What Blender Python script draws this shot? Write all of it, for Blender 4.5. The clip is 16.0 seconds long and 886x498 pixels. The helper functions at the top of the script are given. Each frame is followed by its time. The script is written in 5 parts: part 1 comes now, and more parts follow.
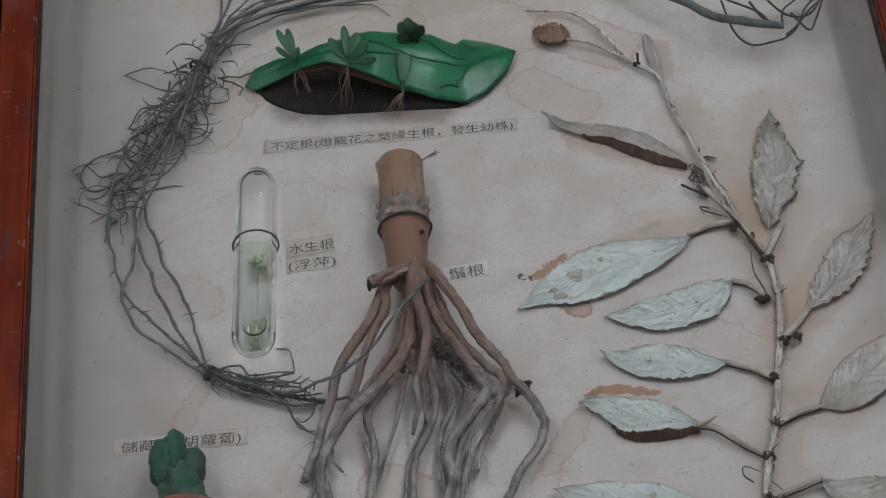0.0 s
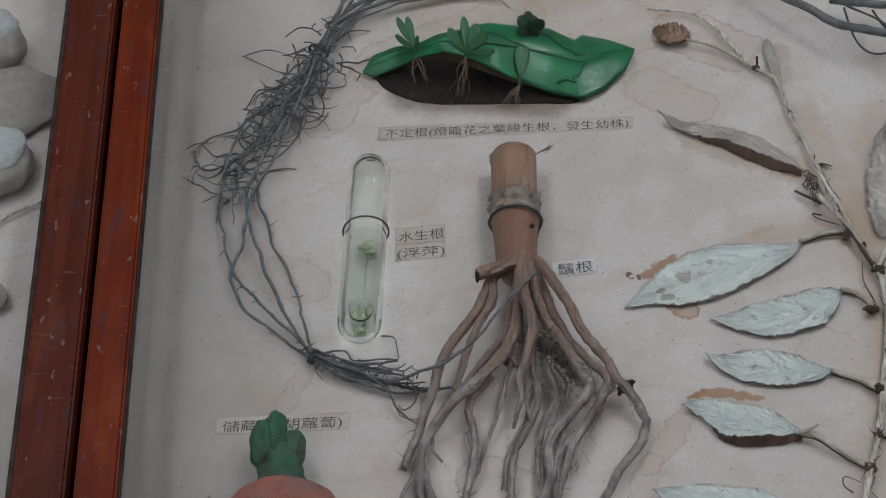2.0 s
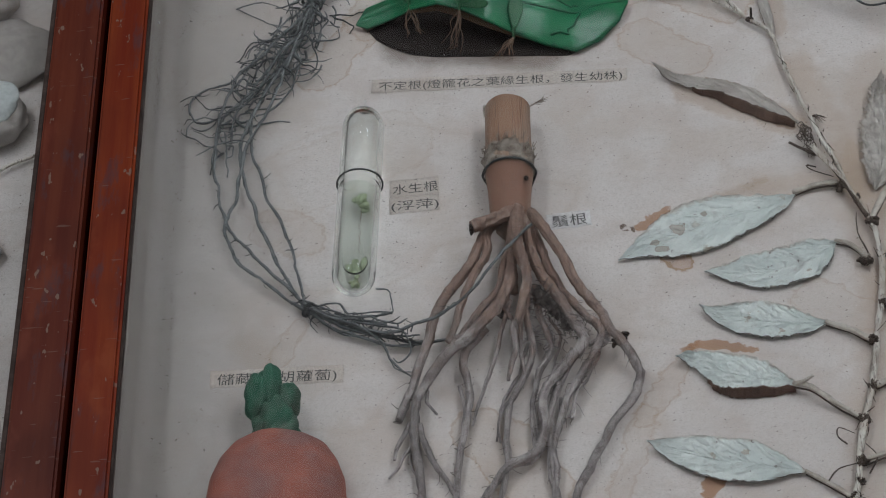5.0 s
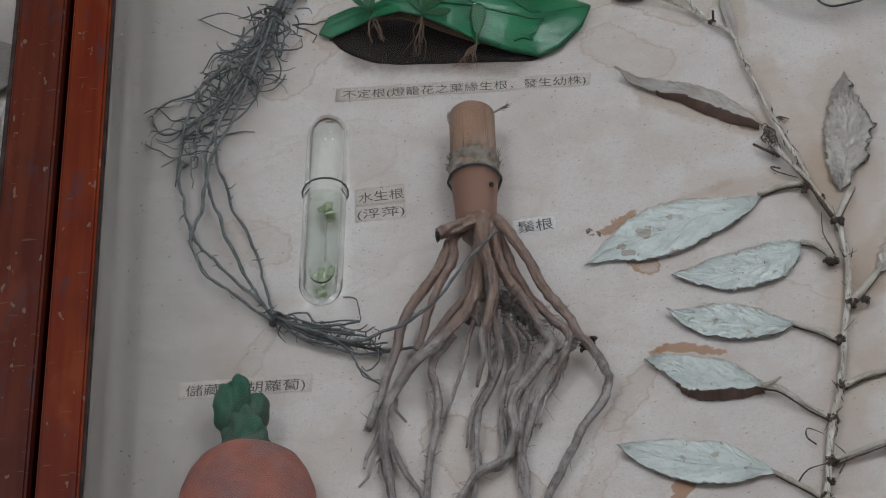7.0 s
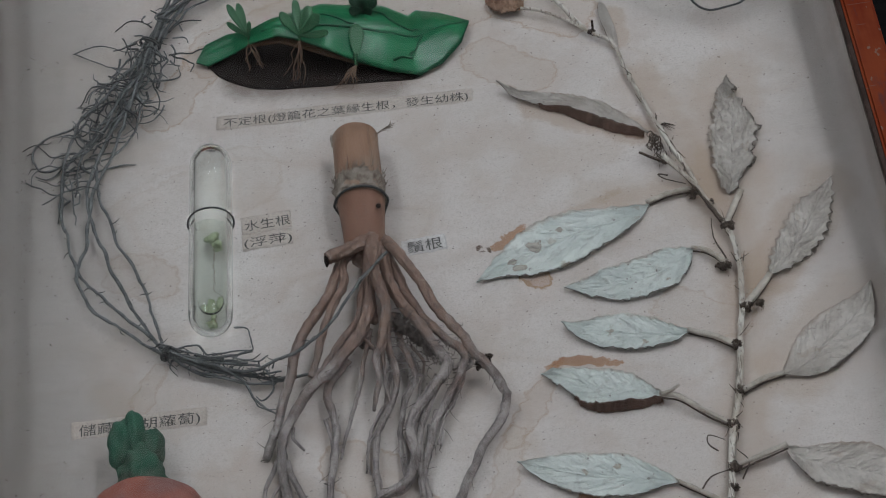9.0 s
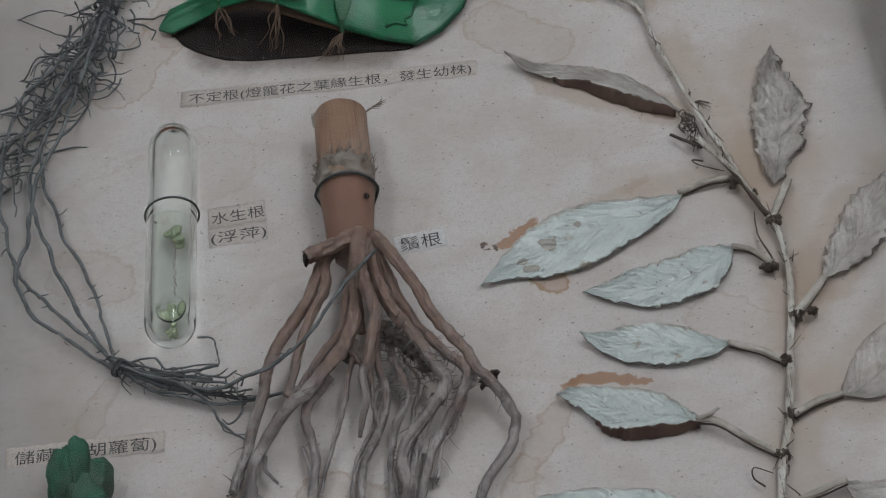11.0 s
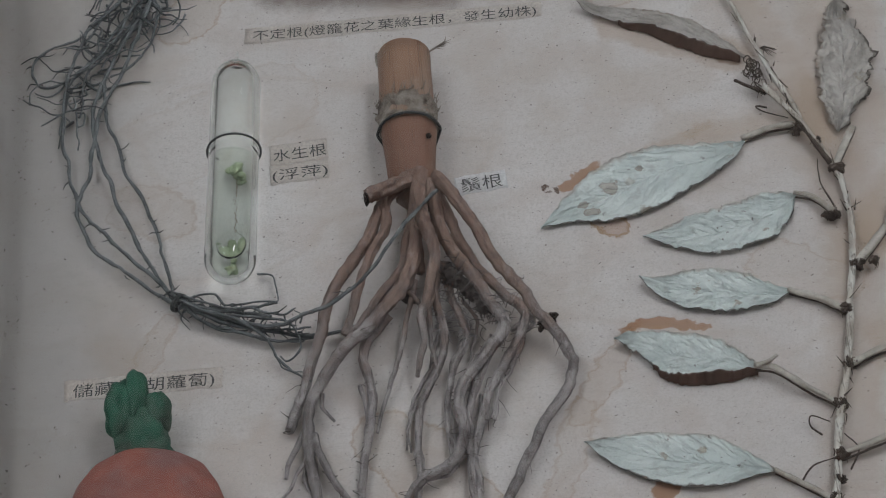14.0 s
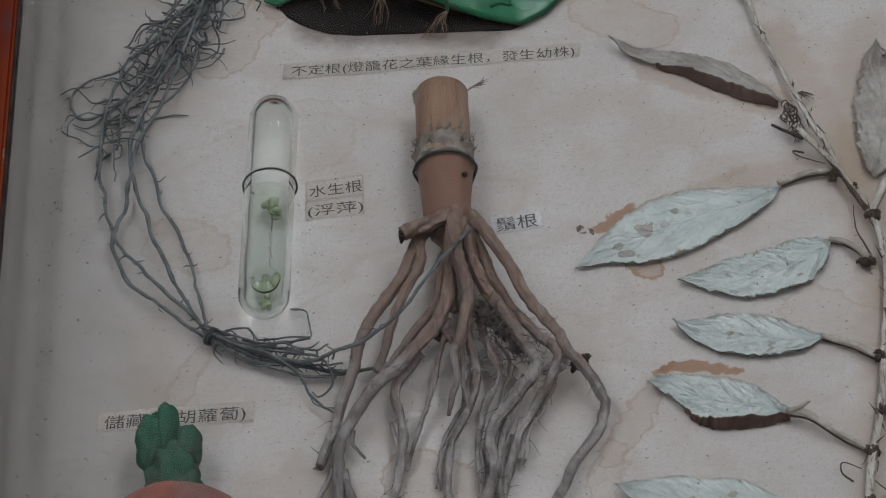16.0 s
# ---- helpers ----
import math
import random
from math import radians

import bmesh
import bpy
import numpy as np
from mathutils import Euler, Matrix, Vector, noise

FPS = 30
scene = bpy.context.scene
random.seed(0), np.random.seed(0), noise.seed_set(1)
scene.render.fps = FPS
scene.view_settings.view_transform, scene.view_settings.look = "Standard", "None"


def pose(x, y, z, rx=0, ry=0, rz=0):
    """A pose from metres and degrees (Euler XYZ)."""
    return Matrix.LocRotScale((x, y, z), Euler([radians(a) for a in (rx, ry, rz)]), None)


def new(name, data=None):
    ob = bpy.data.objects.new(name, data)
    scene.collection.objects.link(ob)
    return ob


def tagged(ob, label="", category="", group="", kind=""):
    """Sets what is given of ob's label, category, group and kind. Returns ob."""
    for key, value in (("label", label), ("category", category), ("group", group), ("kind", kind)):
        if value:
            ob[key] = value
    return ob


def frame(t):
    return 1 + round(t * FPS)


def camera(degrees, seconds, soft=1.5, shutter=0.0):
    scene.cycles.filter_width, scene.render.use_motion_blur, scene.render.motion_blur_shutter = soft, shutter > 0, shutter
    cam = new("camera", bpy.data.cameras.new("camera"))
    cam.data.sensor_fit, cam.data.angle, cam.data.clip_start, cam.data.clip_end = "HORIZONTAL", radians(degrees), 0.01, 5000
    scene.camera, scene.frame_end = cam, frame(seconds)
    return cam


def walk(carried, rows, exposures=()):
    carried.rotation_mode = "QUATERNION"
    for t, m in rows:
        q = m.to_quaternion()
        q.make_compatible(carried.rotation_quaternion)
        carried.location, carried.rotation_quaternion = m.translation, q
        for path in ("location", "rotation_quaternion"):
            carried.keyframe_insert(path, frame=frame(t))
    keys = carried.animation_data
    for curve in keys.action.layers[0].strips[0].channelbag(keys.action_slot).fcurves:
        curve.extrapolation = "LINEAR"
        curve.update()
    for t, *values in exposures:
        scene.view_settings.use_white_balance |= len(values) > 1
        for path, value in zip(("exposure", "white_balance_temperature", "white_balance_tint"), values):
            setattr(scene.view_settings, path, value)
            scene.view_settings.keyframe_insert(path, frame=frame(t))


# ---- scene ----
# A flat glazed specimen case on a table, seen obliquely from above.
cam = camera(18.553, 16.0, soft=1.0)
PAPER = 0.80  # height of the backing paper above the floor
ROWS = [
    (0.0, 0.0131, -0.9939, 1.1131, -47.903, 5.553, -4.180),
    (0.5, 0.0131, -0.9939, 1.1131, -47.825, 5.472, -3.013),
    (1.0, 0.0131, -0.9939, 1.1131, -47.747, 5.396, -1.911),
    (1.5, 0.0131, -0.9939, 1.1131, -47.715, 5.373, -0.996),
    (2.0, 0.0131, -0.9939, 1.1131, -47.722, 5.439, -0.600),
    (2.5, 0.0131, -0.9939, 1.1131, -47.723, 5.446, -0.605),
    (3.0, 0.0131, -0.9939, 1.1131, -48.057, 5.421, -0.391),
    (3.5, 0.0131, -0.9939, 1.1131, -48.412, 5.429, -0.471),
    (4.0, 0.0131, -0.9939, 1.1131, -48.753, 5.458, -0.587),
    (6.5, 0.0131, -0.9939, 1.1131, -48.732, 5.492, -1.489),
    (7.0, 0.0131, -0.9939, 1.1131, -48.705, 5.553, -1.994),
    (7.5, 0.0131, -0.9939, 1.1131, -48.535, 5.604, -3.084),
    (8.0, 0.0131, -0.9939, 1.1131, -48.540, 5.711, -4.415),
    (8.5, 0.0131, -0.9939, 1.1131, -48.597, 5.748, -5.324),
    (9.0, 0.0131, -0.9838, 1.1024, -48.635, 5.743, -5.733),
    (9.2, 0.0131, -0.9626, 1.0797, -48.671, 5.734, -5.778),
    (10.4, 0.0134, -0.8456, 0.9553, -48.900, 5.660, -5.640),
    (11.5, 0.0134, -0.8410, 0.9504, -48.952, 5.628, -5.419),
    (12.0, 0.0134, -0.8410, 0.9504, -48.970, 5.621, -5.158),
    (12.5, 0.0134, -0.8410, 0.9504, -48.988, 5.699, -4.880),
    (13.0, 0.0134, -0.8410, 0.9504, -49.244, 5.674, -4.177),
    (13.5, 0.0134, -0.8410, 0.9504, -49.732, 5.785, -3.630),
    (14.0, 0.0134, -0.8410, 0.9504, -50.015, 5.886, -3.878),
    (14.5, 0.0134, -0.8410, 0.9504, -49.814, 5.800, -3.756),
    (15.0, 0.0134, -0.8410, 0.9504, -49.347, 5.730, -3.483),
    (15.5, 0.0134, -0.8410, 0.9504, -49.189, 5.790, -3.299),
    (16.0, 0.0134, -0.8410, 0.9504, -49.066, 5.699, -2.538),
]
walk(cam, [(t, pose(x, y, PAPER + z, 90 + pitch, roll, yaw)) for t, x, y, z, pitch, roll, yaw in ROWS],
     exposures=[(0.0, 0.0, 6500, 10), (2.5, 0.1, 6500, 10), (7.2, 0.12, 6500, 10), (8.8, 0.0, 6500, 10), (12.0, -0.03, 6500, 10), (16.0, -0.03, 6500, 10)])

# ---- world and lamps ----
world = bpy.data.worlds.new("world")
scene.world = world
world.use_nodes = True
world.node_tree.nodes["Background"].inputs[0].default_value = (0.5, 0.52, 0.55, 1)
world.node_tree.nodes["Background"].inputs[1].default_value = 0.1


def area_lamp(name, x, y, z, sx, sy, watts, colour):
    data = bpy.data.lights.new(name, "AREA")
    data.shape, data.size, data.size_y, data.energy, data.color = "RECTANGLE", sx, sy, watts, colour
    ob = new(name, data)
    ob.matrix_world = pose(x, y, z)
    return ob


# ceiling fixtures to each side of the table; the weak pair behind the camera is added fill
for lx, ly, watts in ((-0.9, 0.3, 5.2), (0.9, 0.3, 7.2), (-0.9, -1.7, 1.6), (0.9, -1.7, 2.2)):
    area_lamp("ceiling_and_fill_light", lx, ly, 2.9, 0.2, 1.2, watts, (0.94, 0.985, 1.06))



# ---- node helpers ----
class Nodes:
    """A short way to write node materials."""

    def __init__(self, name):
        self.mat = bpy.data.materials.new(name)
        self.mat.use_nodes = True
        self.tree = self.mat.node_tree
        self.bsdf = self.tree.nodes["Principled BSDF"]
        self.coord = self.tree.nodes.new("ShaderNodeTexCoord")

    def put(self, socket, value):
        if isinstance(value, bpy.types.NodeSocket):
            self.tree.links.new(value, socket)
        elif isinstance(value, (tuple, list)) and socket.type == "RGBA" and len(value) == 3:
            socket.default_value = (*value, 1)
        else:
            socket.default_value = value

    def node(self, kind, out=0, settings=(), **inputs):
        n = self.tree.nodes.new(kind)
        for key, value in settings:
            if key == "operation":
                n.operation = value
            elif key == "blend_type":
                n.blend_type = value
            elif key == "feature":
                n.feature = value
        for key, value in inputs.items():
            self.put(n.inputs[int(key[1:])], value)
        return n.outputs[out]

    def math(self, op, a, b=0.0, c=0.0):
        return self.node("ShaderNodeMath", settings=[("operation", op)], i0=a, i1=b, i2=c)

    def vec(self, op, a, b=(0, 0, 0), out=0):
        return self.node("ShaderNodeVectorMath", out, [("operation", op)], i0=a, i1=b)

    def noise(self, vector, scale, detail=3.0, rough=0.55, out=0):
        n = self.tree.nodes.new("ShaderNodeTexNoise")
        self.put(n.inputs["Vector"], vector)
        n.inputs["Scale"].default_value, n.inputs["Detail"].default_value, n.inputs["Roughness"].default_value = scale, detail, rough
        return n.outputs[out]

    def span(self, value, lo, hi, a=0.0, b=1.0):
        n = self.tree.nodes.new("ShaderNodeMapRange")
        n.interpolation_type = "SMOOTHSTEP"
        for k, v in enumerate((value, lo, hi, a, b)):
            self.put(n.inputs[k], v)
        return n.outputs[0]

    def mix(self, fac, a, b, mode="MIX"):
        n = self.tree.nodes.new("ShaderNodeMix")
        n.data_type, n.blend_type = "RGBA", mode
        self.put(n.inputs[0], fac), self.put(n.inputs[6], a), self.put(n.inputs[7], b)
        return n.outputs[2]

    def stretch(self, vector, sx, sy, sz):
        return self.vec("MULTIPLY", vector, (sx, sy, sz))

    def bump(self, height, strength, distance):
        n = self.tree.nodes.new("ShaderNodeBump")
        n.inputs["Strength"].default_value, n.inputs["Distance"].default_value = strength, distance
        self.put(n.inputs["Height"], height)
        self.put(self.bsdf.inputs["Normal"], n.outputs[0])

    def finish(self, colour, rough=0.7, metal=0.0, spec=0.5):
        self.put(self.bsdf.inputs["Base Color"], colour)
        self.put(self.bsdf.inputs["Roughness"], rough)
        self.put(self.bsdf.inputs["Metallic"], metal)
        self.put(self.bsdf.inputs["Specular IOR Level"], spec)
        return self.mat


def mottled(name, a, b, scale, rough=0.7, fine=None, bump=0.8, relief=1.0, spec=0.4):
    """Two colours mixed by coarse noise, with fine grain and relief."""
    n = Nodes(name)
    p = n.coord.outputs["Object"]
    coarse = n.noise(p, scale, 4)
    grain = n.noise(p, fine or scale * 9, 3)
    colour = n.mix(n.span(coarse, 0.35, 0.68), a, b)
    colour = n.mix(n.span(grain, 0.3, 0.75, 0.0, 0.55), colour, tuple(0.55 * v for v in a))
    fine = fine or scale * 9
    n.bump(n.math("ADD", grain, n.math("MULTIPLY", coarse, 0.35 * fine / scale)), bump, relief * 0.16 / fine)
    return n.finish(colour, n.span(grain, 0.2, 0.8, rough - 0.1, rough + 0.1), 0.0, spec)


def paper_material():
    n = Nodes("stained paper")
    p = n.coord.outputs["Object"]
    warp = n.vec("SCALE", n.vec("SUBTRACT", n.noise(p, 45, 3, 0.6, 1), (0.5, 0.5, 0.5)))
    warp.node.inputs["Scale"].default_value = 0.016
    nibble = n.vec("SCALE", n.vec("SUBTRACT", n.noise(p, 190, 3, 0.6, 1), (0.5, 0.5, 0.5)))
    nibble.node.inputs["Scale"].default_value = 0.008
    q = n.vec("MULTIPLY", n.vec("ADD", n.vec("ADD", p, warp), nibble), (1000, 1000, 0))
    broad = n.noise(p, 7, 3)
    grain = n.noise(p, 900, 2)
    cloud = n.noise(p, 30, 4)
    mid = n.noise(p, 16, 5, 0.65)
    colour = n.mix(n.span(broad, 0.38, 0.62), (0.675, 0.632, 0.605), (0.60, 0.555, 0.525))
    colour = n.mix(n.span(mid, 0.47, 0.64, 0, 0.6), colour, (0.53, 0.46, 0.405))
    colour = n.mix(n.span(cloud, 0.48, 0.66, 0, 0.45), colour, (0.53, 0.455, 0.41))
    tide = n.math("ABSOLUTE", n.math("SUBTRACT", n.noise(p, 9, 2, 0.4), 0.52))
    colour = n.mix(n.span(tide, 0.022, 0.0, 0, 0.17), colour, (0.43, 0.32, 0.24))
    blotch = n.noise(p, 60, 5, 0.7)
    colour = n.mix(n.span(grain, 0.4, 0.7, 0, 0.38), colour, (0.45, 0.41, 0.38))
    fibre = n.noise(p, 330, 4, 0.7)
    colour = n.mix(n.span(fibre, 0.5, 0.70, 0, 0.48), colour, (0.47, 0.42, 0.385))

    def capsule(ax, ay, bx, by):
        ba = (bx - ax, by - ay, 0)
        pa = n.vec("SUBTRACT", q, (ax, ay, 0))
        k = max(ba[0] ** 2 + ba[1] ** 2, 1e-3)
        h = n.math("DIVIDE", n.vec("DOT_PRODUCT", pa, ba, 1), k)
        h.node.use_clamp = True
        along = n.vec("SCALE", ba)
        n.put(along.node.inputs["Scale"], h)
        return n.vec("LENGTH", n.vec("SUBTRACT", pa, along), out=1)

    # water and sap stains, and shade painted under leaves: from, to, half width, edge softness, strength, rim
    for ax, ay, bx, by, w, soft, power, rim, tone in (
        (31, -4, 42, 3, 4.5, 1.2, 0.85, 0, 0), (21, -7, 21, -7, 1.6, 0.7, 0.9, 0, 1), (25.5, -6.5, 25.5, -6.5, 1.6, 0.7, 0.9, 0, 1),
        (45, -31, 49, -33, 5.0, 1.5, 0.45, 1, 0), (50, -94, 84, -98, 2.6, 1.0, 0.85, 0, 0), (48, -96, 52, -94, 3.4, 1.5, 0.8, 0, 0),
        (45, -104, 24, -139, 5.5, 2.5, 0.17, 1, 0), (24, -139, 8, -185, 7.0, 2.5, 0.13, 1, 0), (52, -189, 56, -182, 4.0, 1.2, 0.9, 0, 0),
        (95, 15, 130, 18, 6.0, 8.0, 0.24, 0, 0), (60, 5, 100, 20, 3.0, 3.0, 0.30, 0, 0),
        (150, 30, 158, -60, 15, 14, 0.28, 0, 0), (125, 110, 150, 10, 9, 9, 0.28, 0, 0), (158, -60, 130, -200, 13, 12, 0.22, 0, 0),
        (172, 95, 160, 5, 20, 9, 0.20, 0, 0), (212, 2, 172, -50, 17, 8, 0.34, 0, 0), (215, -75, 172, -118, 20, 8, 0.26, 0, 0),
        (62, 95, 118, 64, 10, 6, 0.38, 0, 0), (90, 165, 60, 185, 17, 6, 0.20, 1, 0), (116, 160, 117, 135, 6, 4, 0.35, 0, 0),
        (-172, 12, -158, 2, 14, 2.0, 0.13, 1, 0), (-110, 70, -170, 40, 25, 3.0, 0.07, 1, 0), (-160, -62, -172, -95, 5, 2.0, 0.14, 1, 0),
        (-185, -70, -180, -80, 9, 8, 0.22, 0, 0), (-115, 175, -40, 205, 20, 3.0, 0.16, 1, 0), (-150, 130, -122, 170, 13, 4.0, 0.20, 1, 0),
        (-10, 205, 30, 190, 24, 3, 0.16, 1, 0), (-85, 215, 0, 225, 16, 7, 0.20, 0, 0), (40, 140, 62, 120, 14, 3, 0.16, 1, 0),
        # tone 2 and the patch at -98, 145: leaf shadows painted into the paper
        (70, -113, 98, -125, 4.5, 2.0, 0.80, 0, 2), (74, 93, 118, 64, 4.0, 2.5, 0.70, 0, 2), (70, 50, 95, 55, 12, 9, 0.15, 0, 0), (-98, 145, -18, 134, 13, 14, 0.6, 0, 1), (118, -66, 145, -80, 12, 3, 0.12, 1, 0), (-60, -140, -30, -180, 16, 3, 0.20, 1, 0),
    ):
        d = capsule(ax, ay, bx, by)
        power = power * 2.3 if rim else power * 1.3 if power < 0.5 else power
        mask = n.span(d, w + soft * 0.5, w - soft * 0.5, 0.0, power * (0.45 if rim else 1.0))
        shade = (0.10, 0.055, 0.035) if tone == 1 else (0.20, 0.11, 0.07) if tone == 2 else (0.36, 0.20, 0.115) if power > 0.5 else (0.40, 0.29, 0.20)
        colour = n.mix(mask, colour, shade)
        if rim:
            edge = n.math("ABSOLUTE", n.math("SUBTRACT", d, w))
            colour = n.mix(n.span(edge, 1.6, 0.0, 0.0, power * 1.1), colour, (0.38, 0.26, 0.17))
    # shade towards the long sides of the sheet, painted in as grey
    d = n.math("ADD", capsule(-238, -330, -238, 330), n.math("MULTIPLY", n.math("SUBTRACT", blotch, 0.5), 40.0))
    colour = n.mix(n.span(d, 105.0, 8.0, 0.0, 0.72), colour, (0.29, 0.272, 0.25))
    d = n.math("ADD", capsule(240, -330, 240, 330), n.math("MULTIPLY", n.math("SUBTRACT", blotch, 0.5), 40.0))
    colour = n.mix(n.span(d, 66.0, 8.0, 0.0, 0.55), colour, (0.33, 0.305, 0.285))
    # fine spots of mould
    fleck = n.noise(n.stretch(p, 420, 1500, 1), 1.0, 2, 0.5)
    colour = n.mix(n.span(fleck, 0.66, 0.72, 0, 0.45), colour, (0.30, 0.25, 0.21))
    spots = n.noise(p, 430, 1)
    colour = n.mix(n.span(spots, 0.715, 0.75, 0, 0.6), colour, (0.14, 0.11, 0.09))
    wrinkle = n.noise(n.stretch(p, 22, 60, 1), 1.0, 4, 0.6)
    n.bump(n.math("ADD", n.math("MULTIPLY", wrinkle, 14.0), n.math("ADD", n.math("MULTIPLY", cloud, 8.0), grain)), 0.8, 0.00014)
    return n.finish(colour, 0.85, 0, 0.25)


def wood_material(name, a, b):
    n = Nodes(name)
    p = n.coord.outputs["Object"]
    streak = n.noise(n.stretch(p, 120, 6, 60), 1.0, 5, 0.6)
    patch = n.noise(n.stretch(p, 14, 9, 14), 1.0, 3)
    colour = n.mix(n.span(streak, 0.3, 0.7), a, b)
    colour = n.mix(n.span(patch, 0.45, 0.7, 0, 0.6), colour, tuple(0.55 * v for v in a))
    glow = n.noise(n.stretch(p, 30, 16, 30), 1.0, 4, 0.6)
    colour = n.mix(n.span(glow, 0.50, 0.66, 0, 0.55), colour, tuple(min(0.6, 1.35 * v + 0.012) for v in b))
    bloom = n.noise(n.stretch(p, 80, 22, 80), 1.0, 5, 0.72)
    colour = n.mix(n.span(bloom, 0.54, 0.68, 0, 0.55), colour, (0.15, 0.095, 0.11))
    chips = n.noise(n.stretch(p, 260, 110, 260), 1.0, 2, 0.5)
    colour = n.mix(n.span(chips, 0.685, 0.72, 0, 0.75), colour, (0.52, 0.34, 0.26))
    scratch = n.noise(n.stretch(p, 70, 520, 70), 1.0, 1, 0.5)
    colour = n.mix(n.span(scratch, 0.725, 0.75, 0, 0.35), colour, (0.48, 0.33, 0.26))
    n.bump(n.math("ADD", streak, n.math("MULTIPLY", chips, 0.6)), 0.25, 0.0008)
    return n.finish(colour, n.span(patch, 0.3, 0.7, 0.33, 0.5), 0, 0.45)


def leaf_material(name, a, b, margin, spot=0.0, relief=1.0, blots=()):
    """A dried leaf: uv.x runs from base to tip, uv.y from the near margin to the far one. blots: (u, v, radius) of brown patches."""
    n = Nodes(name)
    uv = n.coord.outputs["UV"]
    p = n.coord.outputs["Object"]
    sep = n.tree.nodes.new("ShaderNodeSeparateXYZ")
    n.put(sep.inputs[0], uv)
    side = n.math("ABSOLUTE", n.math("SUBTRACT", n.math("MULTIPLY", sep.outputs[1], 2.0), 1.0))
    coarse = n.noise(p, 55, 4)
    fine = n.noise(p, 620, 3, 0.65)
    # creases run slantwise from the midrib to the margin
    flow = n.vec("ADD", n.stretch(uv, 22, 0, 0), n.node("ShaderNodeCombineXYZ", i0=n.math("MULTIPLY", side, -6.0), i1=n.math("MULTIPLY", sep.outputs[1], 5.0)))
    soft = n.noise(n.vec("ADD", flow, n.vec("SCALE", n.noise(p, 90, 3, 0.6, 1))), 1.0, 4, 0.65)
    ridge = n.math("SUBTRACT", 1.0, n.math("MULTIPLY", n.math("ABSOLUTE", n.math("SUBTRACT", soft, 0.5)), 8.0))
    colour = n.mix(n.span(coarse, 0.35, 0.65), a, b)
    worn = n.noise(p, 130, 4, 0.7)
    colour = n.mix(n.span(worn, 0.52, 0.68, 0, 0.2), colour, tuple(0.8 * v + 0.02 for v in margin))
    colour = n.mix(n.span(ridge, 0.8, 1.0, 0, 0.09 * relief), colour, tuple(0.42 * v for v in b))
    colour = n.mix(n.span(fine, 0.56, 0.74, 0, 0.26), colour, tuple(0.55 * v for v in a))
    wander = n.math("MULTIPLY", n.math("SUBTRACT", worn, 0.5), 0.22)
    # brown edges; the near one is darkened further to paint in its shade
    low = n.math("ADD", sep.outputs[1], wander)
    colour = n.mix(n.span(low, 0.05, 0.0, 0, 0.85), colour, tuple(0.45 * v for v in margin))
    colour = n.mix(n.span(low, 0.90, 1.0, 0, 0.55), colour, tuple(min(0.6, 1.9 * v) for v in margin))
    for bu, bv, br in blots:
        off = n.vec("MULTIPLY", n.vec("SUBTRACT", uv, (bu, bv, 0)), (1.0, 0.36, 0))
        d = n.math("ADD", n.vec("LENGTH", off, out=1), n.math("MULTIPLY", n.math("SUBTRACT", worn, 0.5), 0.11))
        colour = n.mix(n.span(d, br, br * 0.75, 0, 0.6), colour, (0.30, 0.225, 0.165))
        colour = n.mix(n.span(n.math("ABSOLUTE", n.math("SUBTRACT", d, br * 0.85)), br * 0.2, 0.0, 0, 0.4), colour, (0.20, 0.14, 0.10))
    if spot:
        blot = n.noise(p, 70, 2)
        colour = n.mix(n.span(n.math("ADD", blot, n.math("MULTIPLY", n.math("SUBTRACT", fine, 0.5), 0.2)), 0.655, 0.70, 0, spot), colour, (0.33, 0.25, 0.17))
        pits = n.noise(p, 260, 2)
        colour = n.mix(n.span(pits, 0.715, 0.74, 0, spot), colour, (0.12, 0.09, 0.07))
    rib = n.span(side, 0.0, 0.07, 1.0, 0.0)
    height = n.math("ADD", n.math("MULTIPLY", soft, 3.0), n.math("ADD", n.math("MULTIPLY", n.math("MAXIMUM", ridge, 0.0), -0.5), n.math("ADD", n.math("MULTIPLY", fine, 0.35), n.math("MULTIPLY", n.noise(p, 210, 3, 0.6), 2.0))))
    n.bump(n.math("ADD", height, rib), 0.9 * min(1.0, relief), 0.0008)
    return n.finish(colour, 0.75, 0, 0.3)


